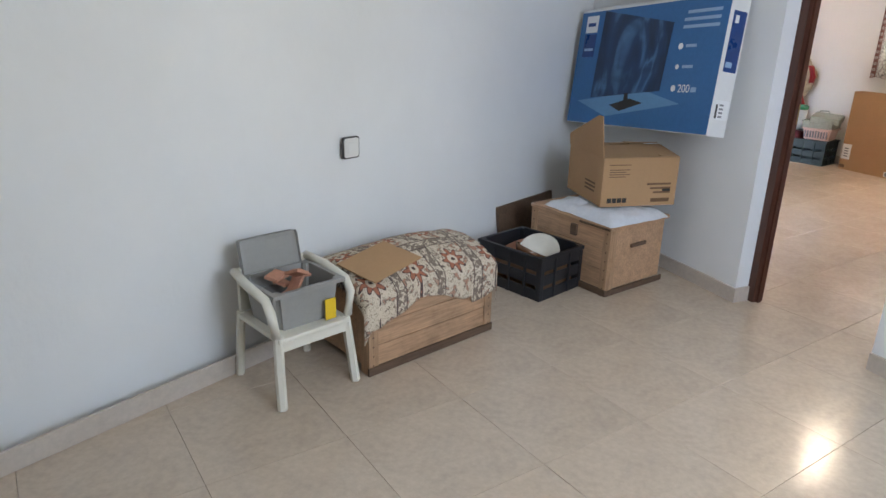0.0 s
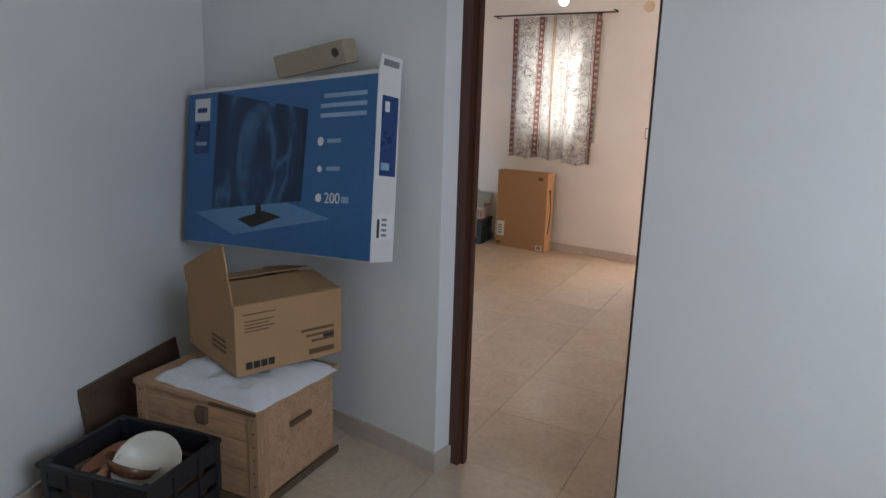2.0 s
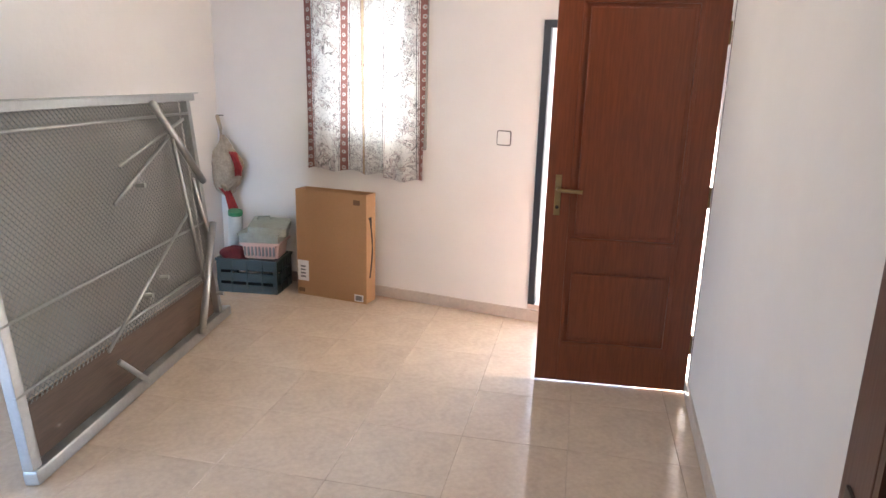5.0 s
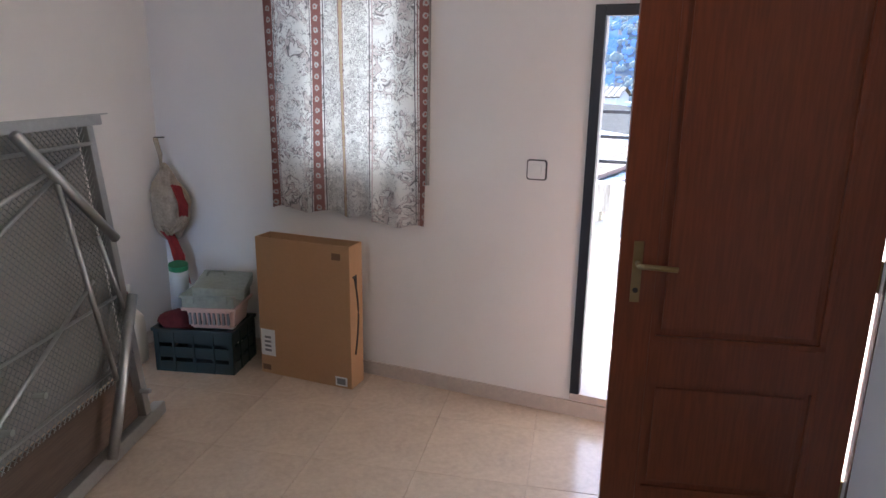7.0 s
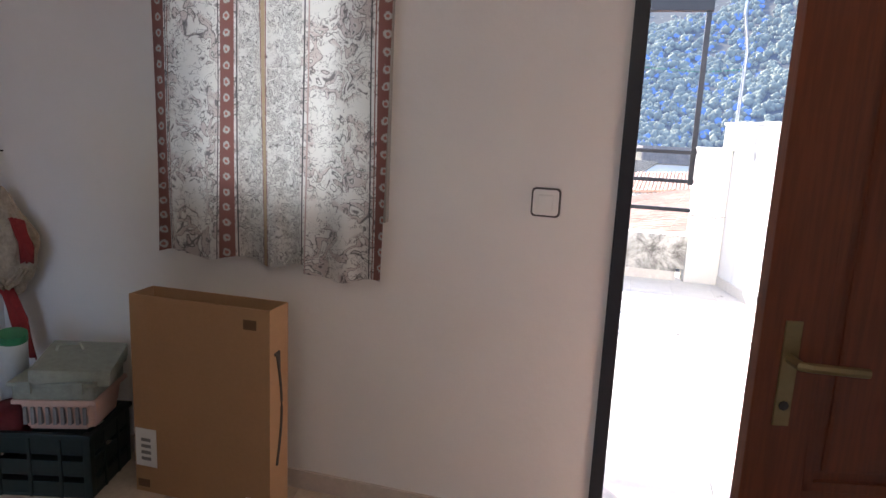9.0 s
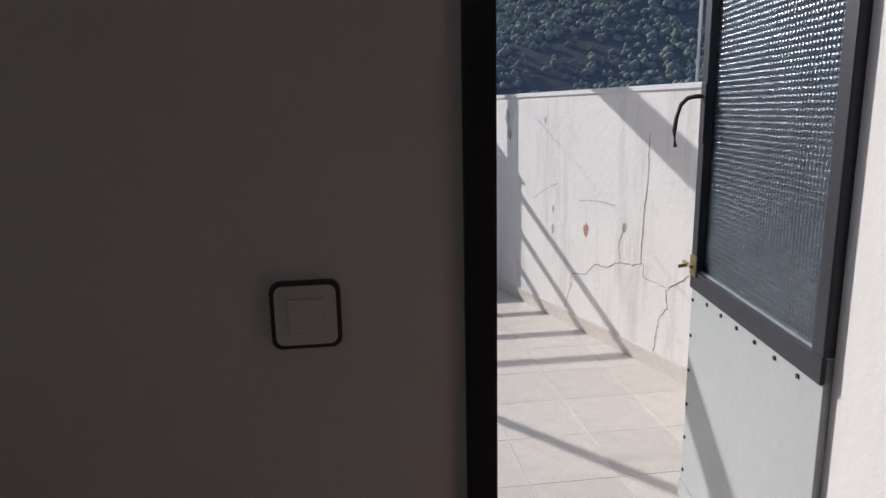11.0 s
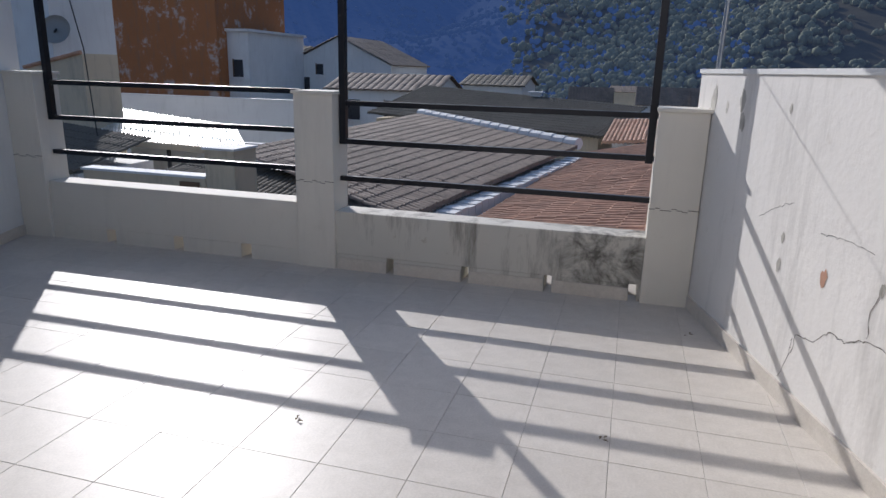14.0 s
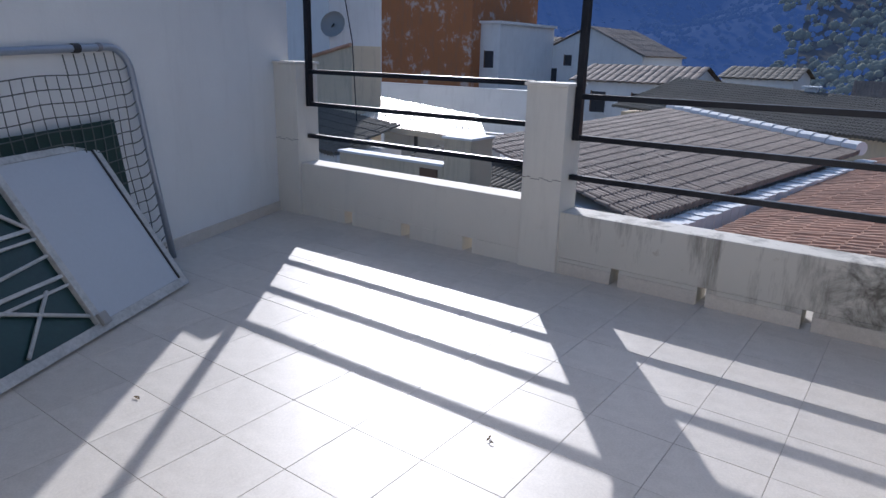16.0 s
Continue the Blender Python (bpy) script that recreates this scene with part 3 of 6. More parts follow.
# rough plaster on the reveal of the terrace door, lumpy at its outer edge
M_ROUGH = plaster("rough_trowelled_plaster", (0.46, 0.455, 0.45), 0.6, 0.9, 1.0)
rv = bmesh.new()
cols_ = [0.034 + (YO + 0.006 - 0.034) * k / 12 for k in range(13)]
grid = []
for j in range(71):
    z = EZ0 + 0.005 + (EZ1 - EZ0 - 0.01) * j / 70
    row = []
    for k, y in enumerate(cols_):
        lump = 0.008 * noise.noise((y * 14, z * 11, 5)) + 0.005 * noise.noise((y * 40, z * 37, 9))
        row.append(rv.verts.new((EX0 + 0.012 + lump - (0.008 if k == 12 else 0), y + (0.006 * noise.noise((1, z * 23, 2)) if k > 10 else 0), z)))
    edge = 0.006 * noise.noise((3, z * 19, 6))
    row.append(rv.verts.new((EX0 - 0.015, YO + 0.012 + edge, z)))
    row.append(rv.verts.new((EX0 - 0.07, YO + 0.003, z)))
    grid.append(row)
for ra_, rb_ in zip(grid, grid[1:]):
    for k in range(len(ra_) - 1):
        rv.faces.new((ra_[k], rb_[k], rb_[k + 1], ra_[k + 1]))
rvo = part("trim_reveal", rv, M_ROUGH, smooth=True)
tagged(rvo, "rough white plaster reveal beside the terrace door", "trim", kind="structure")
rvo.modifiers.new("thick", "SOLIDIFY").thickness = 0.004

# doorway between the rooms
df = thing("door_frame_inner", pose(0, 0, 0), "dark brown wooden door frame", "door frame")
tagged(df, kind="structure")
for a, b in ((LX, LX + 0.045), (RX - 0.04, RX)):
    part("jamb", B(a, b, YD0 + 0.085, YD1 + 0.012, 0, 2.12, 0.004), M_DARKWOOD, df)
part("stop", B(LX + 0.045, LX + 0.055, YD0 + 0.11, YD0 + 0.13, 0, 2.06), M_DARKWOOD, df)
part("stop", B(RX - 0.052, RX - 0.04, YD0 + 0.11, YD0 + 0.13, 0, 2.06), M_DARKWOOD, df)
part("head", B(LX + 0.045, RX - 0.04, YD0 + 0.085, YD1 + 0.012, 2.06, 2.12, 0.004), M_DARKWOOD, df)
part("architrave", B(LX - 0.05, LX + 0.01, YD1 + 0.001, YD1 + 0.018, 0, 2.17, 0.004), M_DARKWOOD, df)
part("strike_plate", B(RX - 0.0422, RX - 0.04, YD0 + 0.10, YD0 + 0.13, 1.16, 1.30), M_BRASS, df)
part("strike_plate", B(LX + 0.044, LX + 0.0475, YD0 + 0.132, YD0 + 0.148, 0.90, 0.99), M_BRASS, df)


def panel_door(name, m, w, h, material, label, metal=M_CHROME, zl=1.08):
    """A panelled wooden leaf, local x from hinge to latch, y its thickness."""
    th = thing(name, m, label, "door")
    t = 0.018
    bm = bmesh.new()
    st = 0.115
    box(bm, 0, st, -t, t, 0, h, bev=0.003)
    box(bm, w - st, w, -t, t, 0, h, bev=0.003)
    for z0, z1 in ((0, 0.20), (0.62, 0.75), (h - 0.13, h)):
        box(bm, st, w - st, -t, t, z0, z1)
    part("leaf_frame", bm, material, th)
    for z0, z1 in ((0.20, 0.62), (0.75, h - 0.13)):
        pn = part("panel", B(st + 0.035, w - st - 0.035, -0.011, 0.011, z0 + 0.035, z1 - 0.035, 0.008), material, th)
        mo = bmesh.new()
        box(mo, st, w - st, -0.006, 0.006, z0, z1)
        for s in (-1, 1):
            a, b2 = sorted((s * 0.006, s * 0.017))
            box(mo, st, w - st, a, b2, z0, z0 + 0.018)
            box(mo, st, w - st, a, b2, z1 - 0.018, z1)
            box(mo, st, st + 0.018, a, b2, z0, z1)
            box(mo, w - st - 0.018, w - st, a, b2, z0, z1)
        part("moulding", mo, material, th)
    for s in (-1, 1):
        a, b2 = sorted((s * t, s * (t + 0.005)))
        pl = part("handle_plate", B(w - 0.07, w - 0.04, a, b2, zl - 0.13, zl + 0.07, 0.002), metal, th)
        part("lever", T([(w - 0.055, s * t, zl), (w - 0.055, s * (t + 0.045), zl), (w - 0.07, s * (t + 0.05), zl), (w - 0.17, s * (t + 0.05), zl - 0.005)], 0.009), metal, th)
        part("keyhole", T([(w - 0.055, s * (t + 0.004), zl - 0.09), (w - 0.055, s * (t + 0.008), zl - 0.09)], 0.009, 8), M_INK, th)
    return th


# wooden leaf standing in front of the terrace door, hinged on the side wall
lv = Vector((0.508 - 1.245, -0.842 + 0.65))
pd = panel_door("wooden_door", pose(1.245, -0.65, 0.012, 0, 0, math.degrees(math.atan2(lv.y, lv.x))), lv.length, 2.02, M_DOOR, "open red-brown panelled wooden door with lever handle", M_BRASS, 1.01)
for z in (0.25, 1.0, 1.75):
    part("hinge", T([(-0.008, 0.0, z - 0.05), (-0.008, 0.0, z + 0.05)], 0.009), M_BRASS, pd)
hf = setting("door_post", B(1.262, 1.30, -0.70, -0.62, 0, 2.08, 0.004), M_DARKWOOD, "dark brown wooden door post on the side wall", "door frame")

# second leaf, swung against the side wall
pd2 = panel_door("wooden_door", pose(1.556, YD1 + 0.03, 0.012, 0, 0, 93.6), 0.66, 2.02, M_DARKWOOD, "dark brown panelled wooden door swung fully open", M_BLACKM, 0.97)

# window
wf = thing("window_1", pose(0, 0, 0), "small window with grey frame behind the curtain", "window")
tagged(wf, kind="structure")
for a, b in ((WX0, WX0 + 0.05), (WX1 - 0.05, WX1)):
    part("window_frame", B(a, b, 0.02, 0.07, WZ0, WZ1, 0.004), M_PLASTIC_G, wf)
for a, b in ((WZ0, WZ0 + 0.05), (WZ1 - 0.05, WZ1)):
    part("window_frame", B(WX0 + 0.05, WX1 - 0.05, 0.02, 0.07, a, b, 0.004), M_PLASTIC_G, wf)
# narrow grey strip, proud of the wall, right of the opening
part("edge_strip", B(-0.60, -0.537, -0.03, 0, 1.07, 2.16, 0.004), M_PLASTIC_G, wf, "grey upright strip at the right edge of the window")
part("mullion", B(-1.027, -0.993, 0.022, 0.043, WZ0 + 0.05, WZ1 - 0.05, 0.003), M_PLASTIC_G, wf)
part("pane", B(WX0 + 0.05, WX1 - 0.05, 0.044, 0.048, WZ0 + 0.05, WZ1 - 0.05), M_FROST, wf, "frosted glass pane")
part("window_sill", B(WX0 - 0.02, WX1 + 0.02, YO - 0.1, YO + 0.04, WZ0 - 0.03, WZ0 - 0.001, 0.004), M_TERR, wf)
# side window of the first room
wf2 = thing("window_2", pose(0, 0, 0), "plain grey-framed side window", "window")
tagged(wf2, kind="structure")
for a, b in ((-5.7, -5.65), (-5.125, -5.075), (-4.55, -4.5)):
    part("window_frame", B(SX + 0.10, SX + 0.15, a, b, 1.0, 2.2, 0.004), M_PLASTIC_G, wf2)


def curtain():
    th = thing("curtain", pose(-0.99, -0.058, 0.89), "thin printed floral cotton curtain hanging on a rod", "curtain")
    bm = bmesh.new()
    n, k = 150, 30
    x0, x1, h = -0.47, 0.47, 1.33
    grid = []
    for j in range(k + 1):
        v = j / k
        row = []
        for i in range(n + 1):
            u = i / n
            amp = 0.006 + 0.010 * (1 - v)
            y = amp * math.sin(u * 34 + 1.3 * math.sin(v * 3 + u * 9)) + 0.008 * math.sin(u * 17 + v * 2)
            zz = h * v + (0 if v > 0.02 else 0.012 * math.sin(u * 21) + (-0.03 * (u > 0.68)) * (1 - v))
            row.append(bm.verts.new((x0 + (x1 - x0) * u * (1 - 0.04 * (1 - v)) + 0.02 * (1 - v), y, zz)))
        grid.append(row)
    for j in range(k):
        for i in range(n):
            bm.faces.new((grid[j][i], grid[j][i + 1], grid[j + 1][i + 1], grid[j + 1][i]))
    part("cloth", bm, M_CURTAIN, th, smooth=True)
    return th


curtain()
rod = thing("curtain_rod", pose(-1.02, -0.075, 2.235), "thin dark curtain rod", "curtain rod")
part("rod", T([(-0.66, 0, 0.015), (0.66, 0, -0.02)], 0.007), M_FRAMEM, rod)
for x in (-0.62, 0.62):
    part("bracket", T([(x, 0, 0), (x, 0.075, 0)], 0.006), M_FRAMEM, rod)


def rounded_plate(half, r, y0, y1):
    """A square plate with rounded corners, standing on a wall."""
    poly = []
    for q in range(4):
        cx, cy = ((half - r) * sgn for sgn in ((1, 1), (-1, 1), (-1, -1), (1, -1))[q])
        poly += [(cx + r * math.cos(math.pi / 2 * (q + k / 5)), cy + r * math.sin(math.pi / 2 * (q + k / 5))) for k in range(6)]
    bm = prism(poly, y0, y1)
    bmesh.ops.transform(bm, matrix=pose(0, 0, 0, 90), verts=bm.verts)
    return bm


def light_switch(m, label, dark):
    th = thing("light_switch", m, label, "switch")
    part("surround", rounded_plate(0.047, 0.014, 0, 0.008), M_SWITCH_D if dark else M_PLASTIC_G, th)
    part("plate", rounded_plate(0.041, 0.011, 0.0, 0.011), M_SWITCH, th)
    part("rocker", B(-0.024, 0.024, -0.014, -0.010, -0.024, 0.024, 0.003), M_SWITCH, th)


light_switch(pose(0, 0, 1.18), "white rocker switch with a dark surround", True)
la = math.degrees(math.atan2(AL[1] - AC[1], AL[0] - AC[0]))
lw = (Vector(AL) - Vector(AC)).normalized()


def on_long(s, off=0.0):
    """Plan point s metres from the far corner along the long wall, off metres into the room."""
    p = Vector(AC) + lw * s
    n = Vector((-lw.y, lw.x))
    return p + n * off


ps = on_long(2.095)
light_switch(pose(ps.x, ps.y, 0.79, 0, 0, la + 180), "white rocker switch with a dark surround", True)

# round junction-box lid and bulb
jb = bmesh.new()
tube(jb, [(-0.11, 0, 2.25), (-0.11, -0.012, 2.25)], 0.045, 24)
tagged(part("junction_cover", jb, M_CREAMP), "round cream plastic junction-box cover on the wall", "cover")
bl = thing("pendant_bulb", pose(0.02, -1.7, 2.06), "bare lit bulb hanging on its cable", "lamp")
bb = bmesh.new()
bmesh.ops.create_uvsphere(bb, u_segments=16, v_segments=12, radius=0.03)
for v in bb.verts:
    if v.co.z > 0:
        v.co.z *= 1.5
        k = 1 - 0.35 * min(1, v.co.z / 0.045)
        v.co.x *= k
        v.co.y *= k
part("bulb", bb, M_BULB, bl, smooth=True)
part("socket", T([(0, 0, 0.04), (0, 0, 0.085)], 0.018), M_SWITCH, bl)
part("cable", T([(0, 0, 0.08), (0.004, 0, 0.25), (0, 0, HB - 2.06)], 0.003, 6), M_SWITCH, bl)

# ---- first room: things ----


def flat_print(bm, x0, x1, z0, z1, y, t=0.0015):
    return box(bm, x0, x1, y - t, y, z0, z1)


def FP(x0, x1, z0, z1, y, t=0.0015):
    return flat_print(bmesh.new(), x0, x1, z0, z1, y, t)


def text_part(name, body, size, m, material, parent, label=""):
    cu = bpy.data.curves.new(name, "FONT")
    cu.body, cu.size, cu.extrude = body, size, 0.0004
    tmp = bpy.data.objects.new(name, cu)
    scene.collection.objects.link(tmp)
    dg = bpy.context.evaluated_depsgraph_get()
    me = bpy.data.meshes.new_from_object(tmp.evaluated_get(dg))
    bpy.data.objects.remove(tmp)
    me.transform(m)
    me.materials.clear()
    me.materials.append(material)
    ob = new(name, me)
    ob.parent = parent
    if label:
        ob["label"] = label
    return ob


# child's chair with a tub on it; x across, y to the back
ch_m = pose(1.012, -6.088, 0, 0, 0, 111)
chair = thing("childs_chair", ch_m, "small ivory plastic child's armchair against the wall", "chair")
for sx in (-1, 1):
    part("leg", T([(sx * 0.158, 0.0, 0), (sx * 0.15, 0.02, 0.14), (sx * 0.14, 0.035, 0.27)], 0.018, 6), M_PLASTIC_W, chair)
    part("leg", T([(sx * 0.15, 0.33, 0), (sx * 0.135, 0.31, 0.27)], 0.016, 6), M_PLASTIC_W, chair)
    part("armrest", T([(sx * 0.15, 0.03, 0.27), (sx * 0.165, 0.03, 0.36), (sx * 0.165, 0.06, 0.40), (sx * 0.165, 0.2, 0.42), (sx * 0.15, 0.31, 0.43)], 0.017, 8), M_PLASTIC_W, chair, smooth=True)
part("seat", B(-0.15, 0.15, 0.01, 0.31, 0.245, 0.265, 0.008), M_PLASTIC_W, chair)
part("seat_apron", B(-0.14, 0.14, 0.018, 0.03, 0.21, 0.25, 0.004), M_PLASTIC_W, chair)
part("backrest", B(-0.14, 0.14, 0.30, 0.322, 0.27, 0.44, 0.01), M_PLASTIC_W, chair)


def open_tub(w0, d0, w1, d1, h, t):
    """A tapered tub with a rim, open on top."""
    bm = bmesh.new()
    def ring(w, d, z):
        return [bm.verts.new((x * w / 2, y * d / 2, z)) for x, y in ((-1, -1), (1, -1), (1, 1), (-1, 1))]
    rs = [ring(w0, d0, 0), ring(w1, d1, h - 0.015), ring(w1 + 0.025, d1 + 0.025, h - 0.015), ring(w1 + 0.025, d1 + 0.025, h), ring(w1 - 2 * t, d1 - 2 * t, h), ring(w0 - 2 * t, d0 - 2 * t, t)]
    for a, b in zip(rs, rs[1:]):
        for k in range(4):
            bm.faces.new((a[k], a[(k + 1) % 4], b[(k + 1) % 4], b[k]))
    bm.faces.new(rs[0][::-1])
    bm.faces.new(rs[-1])
    es = [e for e in bm.edges if abs(e.verts[0].co.z - e.verts[1].co.z) > 0.02]
    bmesh.ops.bevel(bm, geom=es, offset=0.02, segments=3, affect="EDGES")
    return bm


tub = thing("plastic_tub", ch_m @ pose(0, 0.165, 0.266), "grey plastic tub of odds and ends on the chair", "tub")
part("body", open_tub(0.24, 0.20, 0.27, 0.23, 0.15, 0.004), M_PLASTIC_G, tub)
part("lid", B(-0.125, 0.115, -0.006, 0.006, 0, 0.19, 0.02, pose(0, 0.115, 0.09, -12)), M_PLASTIC_G, tub, "dark grey lid propped upright")
rng3 = random.Random(4)
for i in range(7):
    part("shard", B(-0.04, 0.04, -0.025, 0.025, 0, 0.012, 0.003, pose(rng3.uniform(-0.07, 0.07), rng3.uniform(-0.05, 0.05), 0.10 + 0.012 * i, rng3.uniform(-30, 30), rng3.uniform(-30, 30), rng3.uniform(0, 180))), M_TERRA, tub, "terracotta-coloured scrap")
part("sticker", B(0.055, 0.10, -0.1325, -0.13, 0.005, 0.085, 0, None), M_YELLOW, tub, "yellow paper label")


def wooden_chest(name, m, w, d, h, label, lid_over=0.006):
    """A box of boards with corner posts; x along the front, y to the back."""
    th = thing(name, m, label, "chest")
    n = 3
    for i in range(n):
        z0, z1 = 0.03 + (h - 0.05) * i / n, 0.03 + (h - 0.05) * (i + 1) / n - 0.003
        part("front_board", B(0.018, w - 0.018, 0.006, 0.02, z0, z1, 0.003), M_CHEST, th)
        part("back_board", B(0.018, w - 0.018, d - 0.02, d - 0.006, z0, z1, 0.003), M_CHEST, th)
    for x0, x1 in ((0.006, 0.02), (w - 0.02, w - 0.006)):
        part("side_board", B(x0, x1, 0.018, d - 0.018, 0.03, h - 0.02, 0.003), M_CHEST, th)
    for x in (0, w - 0.045):
        part("corner_batten", B(x, x + 0.045, 0, 0.012, 0.0, h - 0.02, 0.004), M_CHEST_V, th)
        part("corner_batten", B(x - 0.001 if x == 0 else w - 0.011, 0.011 if x == 0 else w + 0.001, 0.012, 0.055, 0.0, h - 0.02, 0.004), M_CHEST_V, th)
    part("plinth", B(-0.004, w + 0.004, -0.006, 0.006, 0.0, 0.035, 0.004), M_CHEST_D, th, "dark worn bottom edge")
    part("plinth", B(w - 0.002, w + 0.007, 0.0, d, 0.0, 0.03, 0.003), M_CHEST_D, th)
    part("lid", B(-lid_over, w + lid_over, -lid_over, d + lid_over, h - 0.02, h, 0.004), M_CHEST, th)
    for i in range(7):
        for x in (0.02, w - 0.02):
            part("nail", T([(x, -0.001, 0.04 + (h - 0.08) * i / 6), (x, 0.003, 0.04 + (h - 0.08) * i / 6)], 0.004, 6), M_CHEST_D, th)
    return th


# low chest under the throw
c1 = pose(0.951, -5.884, 0, 0, 0, 109.3)
wooden_chest("wooden_chest", c1, 0.67, 0.42, 0.32, "worn pine chest under a floral throw")
th = thing("floral_throw", c1, "brown and cream floral woven throw over the chest", "throw")
bm = bmesh.new()
nx, ny = 48, 40
grid = []
for j in range(ny + 1):
    v = j / ny
    row = []
    for i in range(nx + 1):
        u = i / nx
        x = -0.03 + 0.74 * u
        s = -0.13 + 0.60 * v
        hang = 0.10 + 0.035 * math.sin(u * 9 + 1) + 0.03 * (u > 0.75)
        if s < 0:
            y, z = -0.014 - 0.006 * math.sin(u * 30), 0.335 + s / 0.13 * hang
        else:
            y = s
            z = 0.335 + 0.105 * math.sin(math.pi * min(1, max(0, (s + 0.02) / 0.48))) * (0.65 + 0.35 * math.sin(math.pi * u)) + 0.006 * noise.noise((u * 9, v * 9, 0))
        if u < 0.035:
            z -= 0.06 * (1 - u / 0.035)
        if u > 0.955:
            z -= 0.09 * (u - 0.955) / 0.045
            x = min(x, 0.688)
        row.append(bm.verts.new((x, y, z)))
    grid.append(row)
for j in range(ny):
    for i in range(nx):
        bm.faces.new((grid[j][i], grid[j][i + 1], grid[j + 1][i + 1], grid[j + 1][i]))
cl = part("cloth", bm, M_RUG, th, smooth=True)
sm = cl.modifiers.new("thick", "SOLIDIFY")
sm.thickness = 0.004
sh = tagged(part("cardboard_sheet", B(-0.15, 0.13, -0.10, 0.10, 0, 0.006, 0.002, c1 @ pose(0.15, 0.12, 0.412, 8, -5, 12)), M_CARD), "bent sheet of brown cardboard on the throw", "cardboard")


def crate(name, m, w, d, h, material, label, rows, cols):
    """A slatted plastic crate, open on top."""
    th = thing(name, m, label, "crate")
    part("base", B(0, w, 0, d, 0, 0.012, 0.003), material, th)
    for x in (0, w - 0.03):
        for y in (0, d - 0.03):
            part("corner_post", B(x, x + 0.03, y, y + 0.03, 0, h, 0.004), material, th)
    for k in range(rows):
        z0 = h * k / rows
        z1 = z0 + h / rows * (0.72 if k < rows - 1 else 1.0)
        for y in (0.002, d - 0.01):
            part("slat", B(0.03, w - 0.03, y, y + 0.008, z0, z1, 0.002), material, th)
        for x in (0.002, w - 0.01):
            part("slat", B(x, x + 0.008, 0.03, d - 0.03, z0, z1, 0.002), material, th)
    for k in range(1, cols):
        x = w * k / cols
        part("rib", B(x - 0.006, x + 0.006, -0.004, 0.008, 0, h, 0.002), material, th)
    for k in range(1, cols - 1):
        y = d * k / (cols - 1)
        for x in (-0.004, w - 0.008):
            part("rib", B(x, x + 0.012, y - 0.006, y + 0.006, 0, h, 0.002), material, th)
    rim = bmesh.new()
    box(rim, -0.008, w + 0.008, -0.008, 0.012, h - 0.018, h, bev=0.003)
    box(rim, -0.008, w + 0.008, d - 0.012, d + 0.008, h - 0.018, h, bev=0.003)
    box(rim, -0.008, 0.012, 0.012, d - 0.012, h - 0.018, h, bev=0.003)
    box(rim, w - 0.012, w + 0.008, 0.012, d - 0.012, h - 0.018, h, bev=0.003)
    part("rim", rim, material, th)
    return th


cm = pose(0.147, -5.036, 0, 0, 0, 20.5)
crate("plastic_crate", cm, 0.42, 0.345, 0.23, M_PLASTIC_K, "black slatted plastic crate of old crockery", 3, 4)


def bowl(name, m, r, h, material, label, cat="bowl"):
    bm = bmesh.new()
    prof = [(0.35 * r, 0), (0.75 * r, 0.25 * h), (r, h), (0.95 * r, h), (0.7 * r, 0.3 * h), (0, 0.08 * h)]
    n = 24
    rings = [[bm.verts.new((p * math.cos(2 * math.pi * k / n), p * math.sin(2 * math.pi * k / n), z)) for k in range(n)] for p, z in prof[:-1]]
    for a, b in zip(rings, rings[1:]):
        for k in range(n):
            bm.faces.new((a[k], a[(k + 1) % n], b[(k + 1) % n], b[k]))
    bm.faces.new(rings[0][::-1])
    bm.faces.new(rings[-1])
    bmesh.ops.transform(bm, matrix=m, verts=bm.verts)
    return tagged(part(name, bm, material, smooth=True), label, cat)


M_CERAM = mat("cream_ceramic", (0.68, 0.63, 0.54), 0.25, vary=0.08, bumpy=0.02)
M_BROWNC = mat("brown_glazed_clay", (0.16, 0.07, 0.035), 0.25, vary=0.3)
bowl("ceramic_bowl", cm @ pose(0.25, 0.20, 0.15, 35, 20, 0), 0.11, 0.06, M_CERAM, "cream ceramic bowl tipped in the crate")
bowl("clay_dish", cm @ pose(0.21, 0.14, 0.15, -25, 10, 0), 0.09, 0.05, M_BROWNC, "brown glazed clay dish in the crate", "dish")
bowl("clay_dish", cm @ pose(0.11, 0.17, 0.13, 15, -25, 0), 0.09, 0.05, M_TERRA, "pale terracotta dish in the crate", "dish")
tagged(part("packing_paper", B(0.03, 0.39, 0.03, 0.31, 0.013, 0.125, 0.03, cm), M_INK_B), "crumpled brown packing in the crate", "paper")
tagged(part("dark_board", B(-0.30, 0.30, -0.012, 0.012, 0, 0.30, 0.004, pose(-0.255, -4.50, 0.002, -9, 0, la + 180)), M_CHEST_D), "dark wooden board leaning on the wall", "board")

# tall chest, sack and carton
c2a = math.degrees(math.atan2(-4.535 + 4.67, 0.588 - 0.047))
cm2 = pose(0.047, -4.67, 0, 0, 0, c2a)
wooden_chest("wooden_chest", cm2, 0.56, 0.46, 0.37, "old worn pine box with hand slots")
hs = bpy.data.objects["wooden_chest.001"]
part("hand_slot", B(0.555, 0.566, 0.17, 0.29, 0.235, 0.255, 0.004), M_CHEST_D, hs, "dark hand slot")
part("hasp", B(0.30, 0.34, -0.010, 0.008, 0.27, 0.33, 0.003), M_CHEST_D, hs, "rusted iron hasp")
part("split", B(0.36, 0.56, -0.012, 0.0, 0.352, 0.362), M_CHEST_D, hs)
sk = bmesh.new()
bmesh.ops.create_grid(sk, x_segments=40, y_segments=32, size=0.5)
